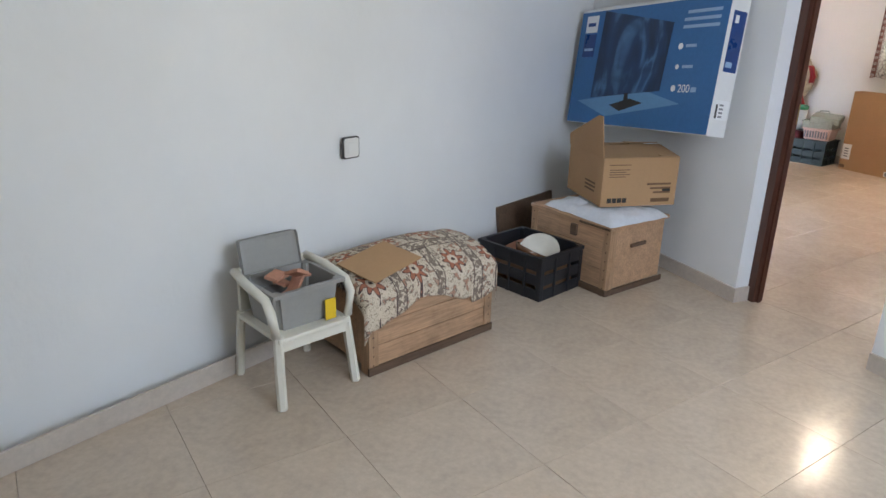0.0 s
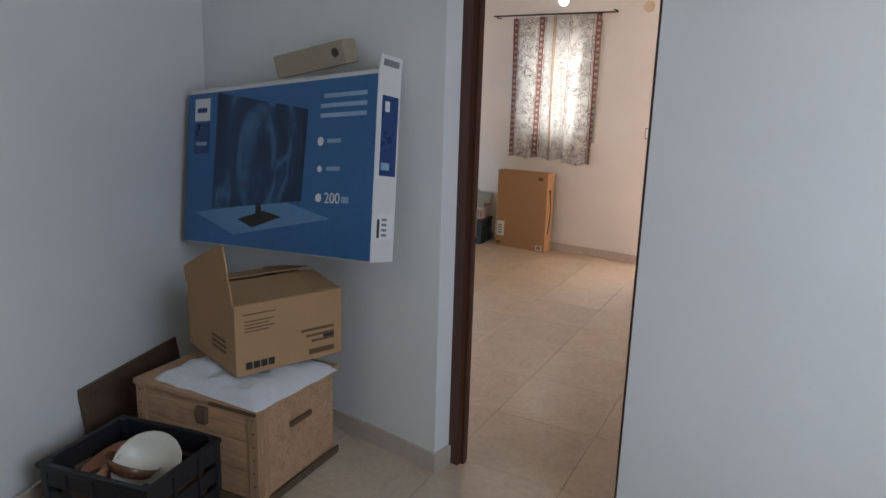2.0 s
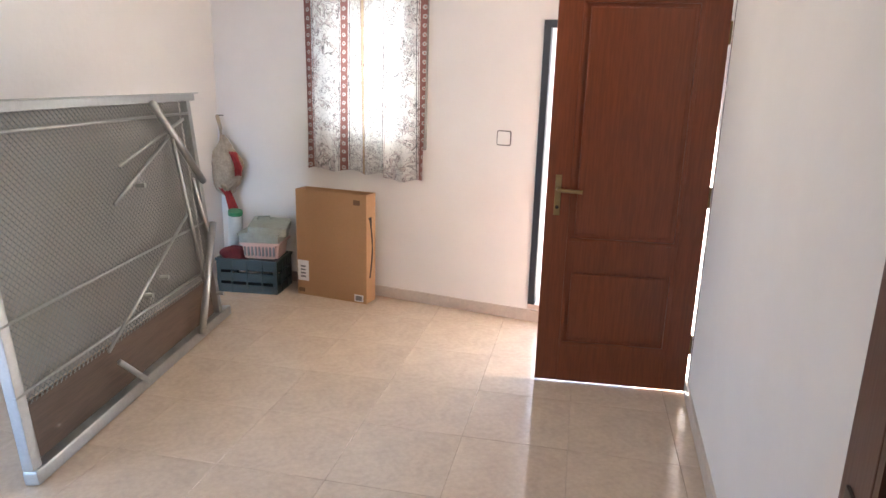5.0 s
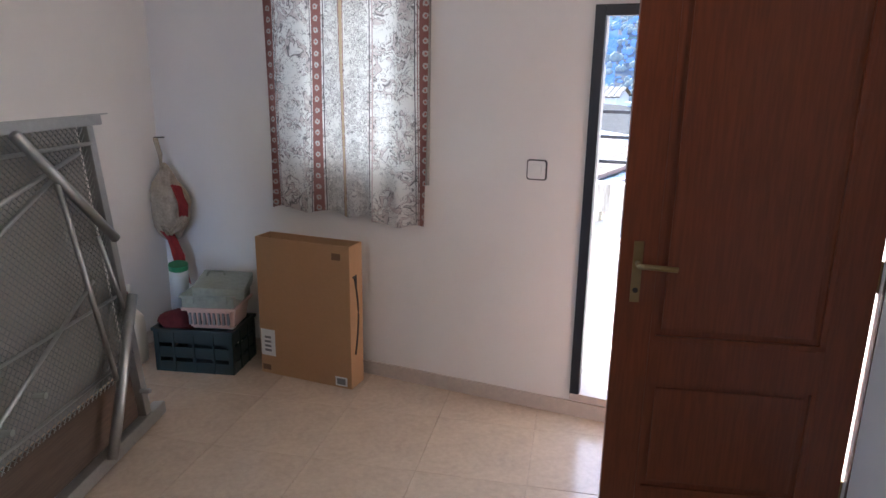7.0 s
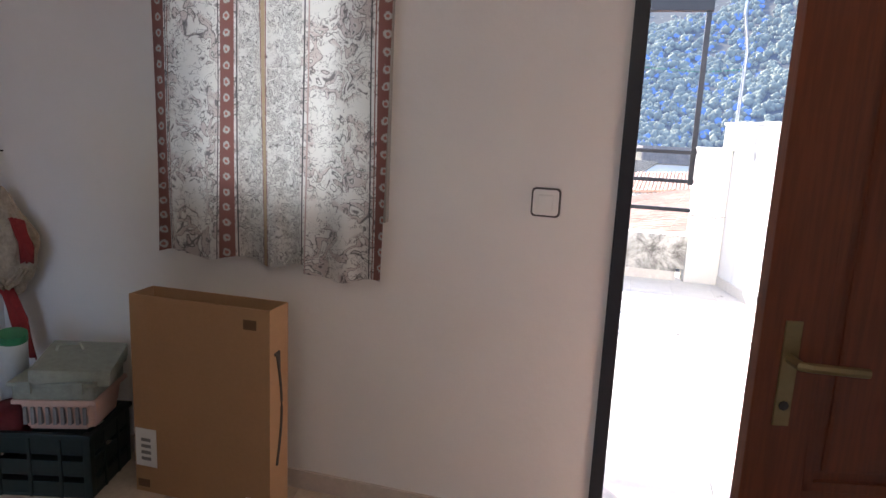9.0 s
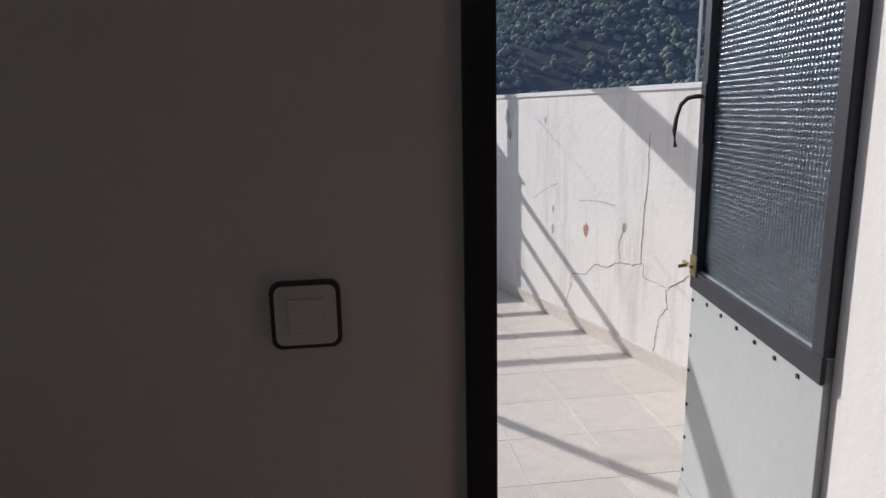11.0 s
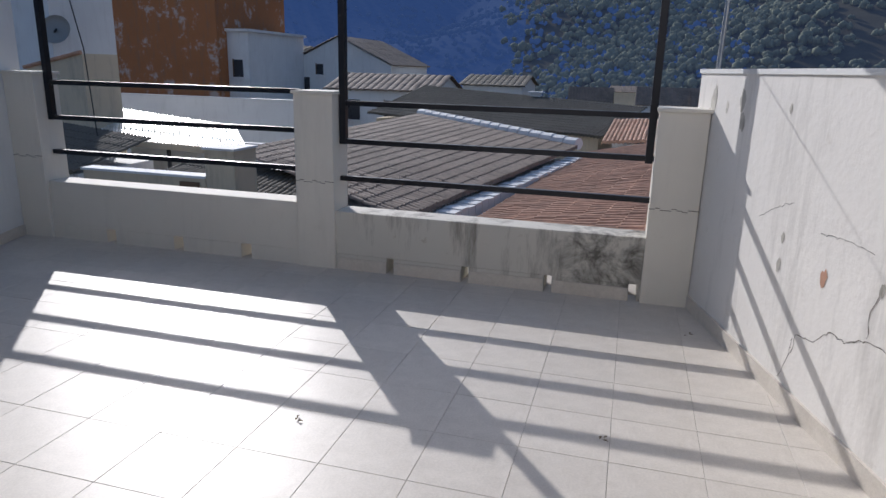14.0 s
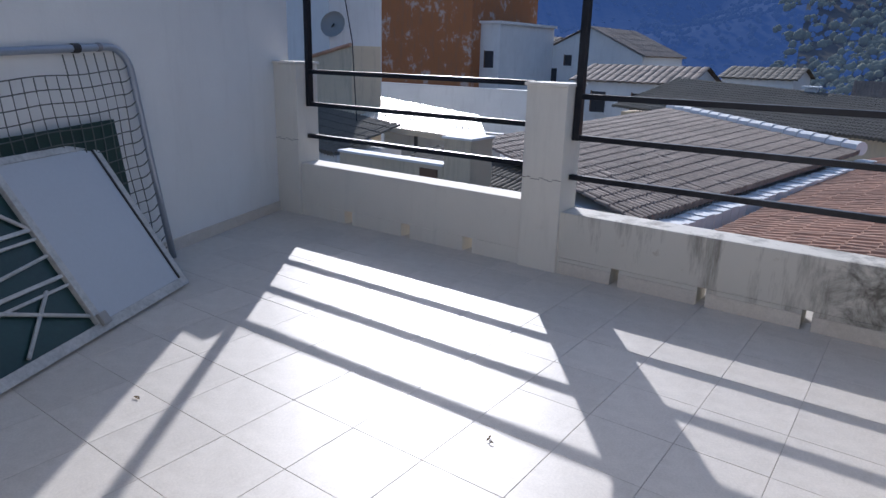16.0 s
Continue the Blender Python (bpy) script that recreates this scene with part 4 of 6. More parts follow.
for v in sk.verts:
    x, y = v.co.x, v.co.y
    e = max(abs(x), abs(y)) * 2
    r = max(0.0, 1 - e ** 6)
    v.co.z = 0.048 * r + 0.016 * noise.noise((x * 7, y * 7, 2)) * r + 0.010 * noise.noise((x * 19, y * 15, 4)) * r
    v.co.x, v.co.y = x * 0.50 * (1 + 0.05 * noise.noise((y * 6, 1, 1))), y * 0.42 * (1 + 0.06 * noise.noise((x * 6, 2, 1)))
bmesh.ops.transform(sk, matrix=cm2 @ pose(0.335, 0.215, 0.372, 0, 0, -4), verts=sk.verts)
tagged(part("plastic_sack", sk, M_BAG, smooth=True), "flat crumpled white plastic sack on the pine box", "sack")


def carton(name, m, w, d, h, label, flaps):
    """An open carton; flaps: (side, angle, length) with angle 0 flat outwards, 90 upright."""
    th = thing(name, m, label, "box")
    t = 0.005
    for x0, x1, y0, y1, z1 in ((0, w, 0, t, h), (0, w, d - t, d, h), (0, t, t, d - t, h), (w - t, w, t, d - t, h)):
        part("side", B(x0, x1, y0, y1, 0, z1, 0.001), M_CARD, th)
    part("base", B(t, w - t, t, d - t, 0, t), M_CARD_IN, th)
    for side, angle, length in flaps:
        if side == "front":
            part("flap", B(0.003, w - 0.003, -length, 0, -t, 0, 0.001, pose(0, 0, h, -angle)), M_CARD_IN, th)
        elif side == "back":
            part("flap", B(0.003, w - 0.003, 0, length, -t, 0, 0.001, pose(0, d, h, angle)), M_CARD_IN, th)
        elif side == "left":
            fl = prism([(0, 0.003), (0, d - 0.003), (-0.3 * length, d - 0.003), (-length, 0.06), (-length, 0.012)], -t, 0)
            bmesh.ops.transform(fl, matrix=pose(0, 0, h, 0, angle), verts=fl.verts)
            part("flap", fl, M_CARD, th, "torn flap standing up")
        else:
            part("flap", B(0, length, 0.003, d - 0.003, -t, 0, 0.001, pose(w, 0, h, 0, -angle)), M_CARD_IN, th)
    return th


# x from the near corner to the wall side, so that the printed long face looks into the room
kb = carton("cardboard_box", pose(0.437, -4.505, 0.432, 0, 0, 80), 0.42, 0.43, 0.25, "open brown cardboard box with printed sides", (("left", 84, 0.21), ("back", 170, 0.20), ("front", 172, 0.21), ("right", 176, 0.11)))
for i in range(4):
    part("printed_mark", FP(0.035 + i * 0.028, 0.058 + i * 0.028, 0.02, 0.045, -0.0005), M_INK, kb, "black handling symbol")
part("printed_panel", FP(0.03, 0.15, 0.215, 0.219, -0.0005), M_INK_B, kb)
for i in range(4):
    part("printed_line", FP(0.035, 0.145 - 0.02 * (i % 2), 0.19 - i * 0.012, 0.194 - i * 0.012, -0.0005), M_INK_B, kb)
for i in range(3):
    part("printed_line", FP(0.25 + 0.02 * i, 0.385, 0.11 - i * 0.022, 0.12 - i * 0.022, -0.0005), M_INK_B, kb)
part("printed_block", FP(0.34, 0.385, 0.075, 0.09, -0.0005), M_INK, kb)
part("printed_name", FP(0.28, 0.385, 0.02, 0.04, -0.0005), M_INK_B, kb)
for i in range(3):
    part("printed_line", B(-0.0015, -0.0003, 0.08, 0.2, 0.06 + i * 0.02, 0.07 + i * 0.02), M_INK_B, kb)

# television carton leaning into the corner: x to the open side, z up the front, y to the wall
br_ = Vector((0.731, -4.159, 0.831))
up = Vector((-0.0813, 0.1381, 0.9871)).normalized()
ex = Vector((0.9965, 0.032, 0.0775))
ex = (ex - up * ex.dot(up)).normalized()
ey = up.cross(ex).normalized()
bl_ = br_ - ex * 1.138
tm = Matrix(((ex.x, ey.x, up.x, bl_.x), (ex.y, ey.y, up.y, bl_.y), (ex.z, ey.z, up.z, bl_.z), (0, 0, 0, 1)))
TW, TD, TH = 1.138, 0.115, 0.655
tv = thing("television_box", tm, "large blue and white printed television carton leaning in the corner", "box")
part("body", B(0, TW, 0, TD, 0, TH, 0.004), M_CARD_W, tv)
part("front_print", B(0.0, TW - 0.003, -0.0016, 0.0, 0.004, TH - 0.012), M_BLUE, tv)
tvp = bmesh.new()
q = [(0.20, 0.15), (0.77, 0.20), (0.79, 0.54), (0.22, 0.64)]
for yy in (-0.0026,):
    bm2 = tvp
    f = [bm2.verts.new((x, yy, z)) for x, z in q] + [bm2.verts.new((x, -0.0016, z)) for x, z in q]
    bm2.faces.new(f[:4])
    for k in range(4):
        bm2.faces.new((f[k], f[(k + 1) % 4], f[4 + (k + 1) % 4], f[4 + k]))
part("television_picture", tvp, M_SCREEN, tv, "dark printed picture of a television")
shp = bmesh.new()
f = [shp.verts.new((x, -0.0024, z)) for x, z in ((0.08, 0.13), (0.36, 0.05), (0.93, 0.14), (0.66, 0.20))]
shp.faces.new(f)
part("printed_shelf", shp, M_BLUE_L, tv, "printed pale shelf")
stp = bmesh.new()
f = [stp.verts.new((x, -0.003, z)) for x, z in ((0.38, 0.115), (0.48, 0.085), (0.66, 0.135), (0.55, 0.155))]
stp.faces.new(f)
f = [stp.verts.new((x, -0.003, z)) for x, z in ((0.50, 0.13), (0.54, 0.135), (0.53, 0.185), (0.50, 0.183))]
stp.faces.new(f)
part("printed_stand", stp, M_INK, tv)
part("maker_panel", FP(0.055, 0.165, 0.525, 0.62, -0.0018), M_LABEL, tv, "white printed corner panel")
part("maker_bar", FP(0.075, 0.145, 0.56, 0.58, -0.0036), M_NAVY, tv)
part("navy_panel", FP(0.055, 0.165, 0.385, 0.515, -0.0018), M_NAVY, tv)
part("navy_line", FP(0.07, 0.15, 0.42, 0.435, -0.0036), M_PALE, tv)
for i in range(3):
    part("title_line", FP(0.86 + 0.015 * (i == 0), 1.09, 0.575 - i * 0.035, 0.59 - i * 0.035, -0.0018), M_PALE, tv)
for i, z in enumerate((0.42, 0.32, 0.215)):
    ic = bmesh.new()
    tube(ic, [(0.865, -0.0018, z), (0.865, -0.0030, z)], 0.016 - 0.004 * (i == 1), 14)
    part("icon", ic, M_LABEL, tv, "small white printed symbol")
    if i < 2:
        part("icon_line", FP(0.90, 0.97, z - 0.006, z + 0.008, -0.0018), M_PALE, tv)
text_part("number", "200", 0.055, pose(0.895, -0.002, 0.197, 90, 0, 0), M_LABEL, tv, "printed number 200")
part("number_line", FP(0.985, 1.02, 0.199, 0.222, -0.0018), M_PALE, tv)
# open side with its end flap
part("side_print", B(TW, TW + 0.0016, 0.022, TD - 0.012, 0.30, 0.575), M_NAVY, tv, "navy side panel")
part("side_shield", B(TW + 0.0014, TW + 0.0028, 0.036, 0.058, 0.52, 0.555), M_LABEL, tv, "small white printed shield")
part("side_text", B(TW + 0.0014, TW + 0.0028, 0.028, 0.068, 0.32, 0.345), M_PALE, tv)
part("shipping_label", B(TW, TW + 0.0016, 0.018, TD - 0.01, 0.08, 0.17), M_LABEL, tv, "white shipping label")
for i in range(4):
    part("label_line", B(TW + 0.0014, TW + 0.0024, 0.045, 0.07, 0.09 + i * 0.018, 0.099 + i * 0.018), M_LABEL_G, tv)
part("label_code", B(TW + 0.0014, TW + 0.0024, 0.022, 0.034, 0.085, 0.15), M_INK, tv)
part("end_flap", B(0, 0.005, 0.004, TD - 0.002, 0, 0.055, 0.001, pose(TW - 0.006, 0, TH, 0, 6)), M_CARD_W, tv)
part("flap_print", B(0.005, 0.0062, 0.02, TD - 0.018, 0.02, 0.042, 0, pose(TW - 0.006, 0, TH, 0, 6)), M_LABEL_G, tv)
part("top_flap", B(0.01, TW - 0.04, 0.0, TD, 0, 0.004, 0.001, pose(0, 0.004, TH + 0.001, 17)), M_CARD_W, tv)
M_FOAM = mat("dull_beige_packing", (0.36, 0.31, 0.23), 0.85, vary=0.15)
fm = tm @ pose(0.60, 0.0, TH + 0.010, 17, -5, 3)
foam = thing("foam_packing", fm, "beige packing block with a round hole lying on the carton", "packing")
part("block", B(0, 0.36, 0.005, 0.075, 0, 0.085, 0.008), M_FOAM, foam)
hole = bmesh.new()
tube(hole, [(0.315, 0.002, 0.045), (0.315, 0.006, 0.045)], 0.016, 14)
part("hole", hole, M_INK, foam)

# ---- second room: things ----
bx_m = pose(-1.43, -0.235, 0, 0, 0, 1.5)
bb2 = carton("shipping_box", bx_m, 0.56, 0.13, 0.765, "tall open brown cardboard shipping box by the wall", ())
part("shipping_label", FP(0.005, 0.095, 0.105, 0.255, -0.0005), M_LABEL, bb2, "white shipping label")
for i in range(4):
    part("label_line", FP(0.03, 0.07, 0.13 + i * 0.025, 0.142 + i * 0.025, -0.002), M_LABEL_G, bb2)
part("code_label", FP(0.465, 0.535, 0.01, 0.06, -0.0005), M_LABEL, bb2)
part("label_code", FP(0.475, 0.525, 0.018, 0.052, -0.002), M_LABEL_G, bb2)
part("stamp", FP(0.46, 0.51, 0.69, 0.725, -0.0005), M_INK_B, bb2)
part("stamp", FP(0.01, 0.06, 0.02, 0.05, -0.0005), M_INK_B, bb2)
sw2 = bmesh.new()
pts = [(0.5615, 0.045 + 0.035 * math.sin(math.pi * s), 0.18 + 0.42 * s) for s in [i / 16 for i in range(17)]]
tube(sw2, pts, 0.006, 6)
tube(sw2, [(0.5615, 0.03, 0.60), (0.5615, 0.06, 0.605), (0.5615, 0.062, 0.54)], 0.006, 6)
part("printed_curve", sw2, M_INK, bb2, "black curved printed line")

gm_ = pose(-1.962, -0.468, 0, 0, 0, 16)
crate("plastic_crate", gm_, 0.45, 0.30, 0.25, M_PLASTIC_GR, "dark green plastic crate of household things", 3, 4)
bk = thing("plastic_basket", gm_ @ pose(0.31, 0.15, 0.251, 0, 0, 4), "pale pink slotted basket with grey-green lidded boxes", "basket")
part("basket", open_tub(0.24, 0.22, 0.27, 0.25, 0.12, 0.004), M_PINK, bk)
for i in range(9):
    part("slot", B(-0.112 + i * 0.026, -0.101 + i * 0.026, -0.132, -0.114, 0.025, 0.09, 0), M_LABEL_G, bk)
part("lower_box", B(-0.145, 0.14, -0.135, 0.13, 0.12, 0.175, 0.012), M_GREYGREEN, bk)
part("lid", B(-0.155, 0.15, -0.145, 0.14, 0.175, 0.19, 0.006), M_GREYGREEN, bk)
for k in (-1, 1):
    part("lid_clip", B(k * 0.09 - 0.02, k * 0.09 + 0.02, -0.152, -0.143, 0.15, 0.195, 0.003), M_GREYGREEN, bk)
part("lid_handle", T([(-0.05, 0.0, 0.262), (-0.04, 0.0, 0.285), (0.04, 0.0, 0.29), (0.05, 0.0, 0.268)], 0.006, 6), M_GREYGREEN, bk)
part("upper_box", B(-0.11, 0.16, -0.12, 0.14, 0.19, 0.25, 0.015, pose(0, 0, 0, 6, 4, 8)), M_GREYGREEN, bk)
rag = bmesh.new()
bmesh.ops.create_icosphere(rag, subdivisions=3, radius=0.11)
for v in rag.verts:
    v.co *= 1 + 0.35 * noise.noise(v.co * 14)
    v.co.z *= 0.6
bmesh.ops.transform(rag, matrix=gm_ @ pose(0.10, 0.13, 0.25), verts=rag.verts)
tagged(part("red_rag", rag, mat("maroon_cloth", (0.12, 0.014, 0.018), 0.9, big=10, vary=0.35), smooth=True), "crumpled maroon cloth in the green crate", "cloth")
bt = thing("plastic_bottle", gm_ @ pose(0.06, 0.2, 0.30, 8, 6, 0), "frosted white bottle with a green cap in the crate", "bottle")
part("body", T([(0, 0, 0), (0, 0, 0.2), (0, 0, 0.24)], 0.05, 14), M_BOTTLE, bt, smooth=True)
part("cap", T([(0, 0, 0.24), (0, 0, 0.27)], 0.052, 14), M_GREEN, bt)

bag = thing("hanging_bag", pose(-2.21, -0.055, 1.21), "cream cloth peg bag with red trim hanging from a nail", "bag")
part("nail", T([(-0.03, 0.055, 0.012), (-0.03, -0.02, 0.016)], 0.004, 6), M_INK, bag)
part("strap", T([(-0.03, -0.012, 0.012), (0.0, -0.015, -0.08), (0.0, -0.015, -0.17)], 0.014, 8), M_CLOTH, bag)
sb = bmesh.new()
bmesh.ops.create_icosphere(sb, subdivisions=5, radius=1)
for v in sb.verts:
    c = v.co.copy()
    ang_ = math.atan2(c.y, c.x)
    pleat = 0.10 * math.sin(ang_ * 11 + 3 * noise.noise(c * 2)) * max(0.0, c.z + 0.3)
    f = 1 + 0.26 * noise.noise(c * 2.4) + 0.13 * noise.noise(c * 6) + pleat
    neck = 0.30 + 0.70 * min(1.0, max(0.0, (1.0 - c.z) / 0.9)) if c.z > 0.1 else 1.0
    v.co = Vector((c.x * 0.155 * f * neck, c.y * 0.05 * f * neck, c.z * 0.235))
bmesh.ops.translate(sb, vec=(0.012, 0, -0.36), verts=sb.verts)
part("pouch", sb, M_CLOTH, bag, smooth=True)


def hanging_strip(points, w, fold):
    """A strip of cloth along points (x, y, z), w wide, with folds across it."""
    bm = bmesh.new()
    rows = []
    for i, (x, y, z) in enumerate(points):
        rows.append([bm.verts.new((x + w * (k / 8 - 0.5) * (1 - 0.25 * (i % 2)), y + fold * math.sin(k * 1.7 + i), z + 0.006 * math.sin(k * 2.1 + i * 3))) for k in range(9)])
    for a, b in zip(rows, rows[1:]):
        for k in range(8):
            bm.faces.new((a[k], b[k], b[k + 1], a[k + 1]))
    return bm


for nm_, bm_, m_, lb_ in (
    ("red_trim", hanging_strip([(0.12, -0.04, -0.25), (0.155, -0.05, -0.31), (0.175, -0.045, -0.36), (0.165, -0.035, -0.42)], 0.07, 0.012), M_RED, "red cloth trim"),
    ("red_tail", hanging_strip([(0.02, -0.04, -0.53), (0.06, -0.045, -0.58), (0.09, -0.04, -0.66), (0.11, -0.035, -0.75), (0.125, -0.03, -0.83)], 0.10, 0.012), M_RED, "trailing red cloth end"),
    ("pale_cuff", hanging_strip([(0.02, -0.05, -0.50), (0.06, -0.055, -0.54), (0.10, -0.05, -0.50), (0.15, -0.045, -0.45)], 0.06, 0.008), M_CLOTH, "")):
    st_ = part(nm_, bm_, m_, bag, lb_, smooth=True)
    st_.modifiers.new("thick", "SOLIDIFY").thickness = 0.006

can = thing("plastic_canister", pose(-2.16, -0.43, 0, 0, 0, 12), "white plastic canister standing on the floor in the corner", "canister")
cb = bmesh.new()
prof = [(0.0, 0.9), (0.015, 1.0), (0.22, 1.0), (0.27, 0.9), (0.30, 0.55), (0.33, 0.30)]
rings = [[cb.verts.new((0.065 * k * math.copysign(abs(math.cos(a)) ** 0.5, math.cos(a)), 0.055 * k * math.copysign(abs(math.sin(a)) ** 0.5, math.sin(a)), z)) for a in [2 * math.pi * (i + 0.5) / 24 for i in range(24)]] for z, k in prof]
for a, b in zip(rings, rings[1:]):
    for k in range(24):
        cb.faces.new((a[k], a[(k + 1) % 24], b[(k + 1) % 24], b[k]))
cb.faces.new(rings[0][::-1])
cb.faces.new(rings[-1])
part("body", cb, M_PLASTIC_W, can, smooth=True)
part("spout", T([(0, 0, 0.325), (-0.005, 0.01, 0.45)], 0.012, 10), M_PLASTIC_W, can, smooth=True)
part("tag", B(-0.008, 0.008, -0.016, -0.013, 0.36, 0.42), M_RED, can, "small red tag")

soc = thing("wall_socket", pose(XL - 0.01, -0.42, 0.40, 0, 0, 90), "white wall socket with a loose cable", "socket")
part("plate", B(-0.04, 0.04, -0.012, 0, -0.04, 0.04, 0.005), M_SWITCH, soc)
part("cable", T([(0, -0.01, 0), (0.04, -0.05, -0.03), (0.02, -0.06, -0.16), (-0.05, -0.05, -0.30), (-0.06, -0.06, -0.385), (0.0, -0.2, -0.392)], 0.004, 6), M_SWITCH, soc)

# folding steel bed base on edge; x along it, z up
u_top = Vector((-1.65, -0.992, 1.394)) - Vector((-1.555, -0.872, 0.03))
bd = Vector((0.337, -0.942, 0)).normalized()
bu = (u_top - bd * u_top.dot(bd)).normalized()
bn = bu.cross(bd).normalized()
bmx = Matrix(((bd.x, bn.x, bu.x, -1.555), (bd.y, bn.y, bu.y, -0.872), (bd.z, bn.z, bu.z, 0.03), (0, 0, 0, 1)))
bed = thing("folding_bed_frame", bmx, "grey steel folding bed base with wire mesh stood on edge", "bed frame")
BL, BH = 1.85, 1.37


def bar(name, x0, z0, x1, z1, r, y=0.0, material=M_STEEL):
    return part(name, T([(x0, y, z0), (x1, y, z1)], r, 8), material, bed, smooth=True)


part("bottom_rail", B(-0.06, BL, -0.03, 0.03, -0.025, 0.035, 0.012), M_STEEL, bed)
part("top_rail", B(-0.02, BL, -0.035, 0.02, BH - 0.03, BH + 0.01, 0.004), M_STEEL, bed)
part("top_lip", B(-0.06, BL, -0.045, 0.03, BH + 0.01, BH + 0.016, 0.002), M_SHEET, bed)
part("side_rail", B(0.05, 0.095, -0.025, 0.02, 0.035, BH - 0.03, 0.006, None), M_STEEL, bed)
part("side_rail", B(BL - 0.05, BL, -0.025, 0.02, 0.035, BH - 0.03, 0.006), M_STEEL, bed)
bar("brace", 0.57, 1.34, 0.11, 0.87, 0.020, 0.055)
bar("strut", 0.40, 1.15, 0.30, 0.31, 0.011, 0.05)
bar("folding_leg", 0.08, 0.61, 0.45, 0.03, 0.022, 0.06)
bar("tie_rod", 0.95, 1.06, 0.22, 1.24, 0.009, 0.04)
bar("tie_rod", 1.05, 0.90, 0.40, 1.17, 0.009, 0.045)
bar("tie_rod", 1.30, 0.28, 0.30, 0.74, 0.008, 0.04)
bar("tie_rod", 1.25, 0.21, 1.06, 0.03, 0.014, 0.05)
bar("tie_rod", 0.12, 0.55, 0.20, 0.90, 0.010, 0.035)
bar("cross_rod", 0.09, 1.27, BL, 1.27, 0.008, 0.02)
bar("cross_rod", 0.09, 0.62, BL, 0.60, 0.007, 0.015)
bar("cross_rod", 0.09, 0.34, BL, 0.33, 0.007, 0.015)
for x, z in ((0.81, 0.95), (0.92, 0.42), (0.74, 0.46), (0.12, 0.17)):
    part("bolt", T([(x, 0.03, z), (x, 0.075, z)], 0.012, 8), M_SHEET, bed)
part("brown_edge", B(0.09, BL - 0.05, -0.028, -0.018, 0.035, 0.27, 0.004), wood("brown_fibreboard", (0.10, 0.065, 0.045), 0.5, "X"), bed, "brown board along the lower side")
part("backing", B(0.09, BL - 0.05, -0.040, -0.036, 0.27, BH - 0.03), M_PLASTIC_G, bed, "grey cover cloth behind the mesh")
wire = bmesh.new()
for s in (-1, 1):
    k = 0
    for i in range(-44, 62):
        x0 = 0.095 + i * 0.03
        z0, z1 = 0.27, BH - 0.03
        xa, xb = (x0, x0 + (z1 - z0)) if s > 0 else (x0 + (z1 - z0), x0)
        pa = [xa, z0]
        pb = [xb, z1]
        lo, hi = 0.095, BL - 0.05
        sl = (pb[1] - pa[1]) / (pb[0] - pa[0])
        for p in (pa, pb):
            c = min(max(p[0], lo), hi)
            p[1] += (c - p[0]) * sl
            p[0] = c
        if abs(pa[0] - pb[0]) < 0.02:
            continue
        tube(wire, [(pa[0], -0.010 * s * 0.2, pa[1]), (pb[0], -0.010 * s * 0.2, pb[1])], 0.0022, 3)
part("wire_mesh", wire, M_MESHM, bed, "diamond wire mesh")

# ---- terrace things ----
# white-framed panel leaning on the neighbour's wall
pb_ = Vector((-3.003, 2.462, ZT + 0.012))
pdx = Vector((0.441, -0.897, 0)).normalized()
ptop = Vector((-3.585, 2.44, 0.92))
pu = ptop - pb_
pu = (pu - pdx * pu.dot(pdx)).normalized()
pn = pu.cross(pdx).normalized()
pm = Matrix(((pdx.x, pn.x, pu.x, pb_.x), (pdx.y, pn.y, pu.y, pb_.y), (pdx.z, pn.z, pu.z, pb_.z), (0, 0, 0, 1)))
pan = thing("old_door_panel", pm, "white-framed panel with green glazing leaning on the wall", "panel")
PH = 1.0
M_WFRAME = mat("chipped_white_frame", (0.46, 0.46, 0.44), 0.5, big=6, vary=0.45)
part("frame", B(-0.03, 1.75, -0.02, 0.03, -0.01, 0.045, 0.006), M_WFRAME, pan)
part("frame", B(-0.03, 1.75, -0.02, 0.03, PH - 0.04, PH, 0.006), M_WFRAME, pan)
part("frame", B(-0.03, 0.02, -0.02, 0.03, 0.045, PH - 0.04, 0.006), M_WFRAME, pan)
part("frame", B(0.72, 0.765, -0.02, 0.035, 0.045, PH - 0.04, 0.006), M_WFRAME, pan)
part("white_board", B(0.02, 0.72, 0.012, 0.024, 0.045, PH - 0.04, 0.002), M_BOARD, pan, "plain dusty white board")
part("black_edge", B(0.018, 0.03, 0.024, 0.032, 0.045, PH - 0.05), M_INK, pan)
part("green_pane", B(0.765, 1.75, 0.0, 0.006, 0.045, PH - 0.04), M_GREENPANEL, pan, "dark green glazed panel")
for z in (0.33, 0.60):
    part("slat", B(0.765, 1.75, 0.008, 0.026, z, z + 0.02, 0.003), M_WFRAME, pan)
    part("slat", B(0.765, 1.75, 0.008, 0.026, z - 0.05, z - 0.035, 0.003), M_WFRAME, pan)
for a, b in (((0.77, 0.10), (1.2, 0.30)), ((0.77, 0.62), (1.1, 0.95)), ((0.77, 0.46), (1.2, 0.42)), ((1.2, 0.06), (0.9, 0.30))):
    part("slat", T([(a[0], 0.02, a[1]), (b[0], 0.02, b[1])], 0.010, 6), M_WFRAME, pan)
part("corner_block", B(0.70, 0.76, 0.035, 0.06, 0.02, 0.09, 0.01), M_PLASTIC_G, pan)

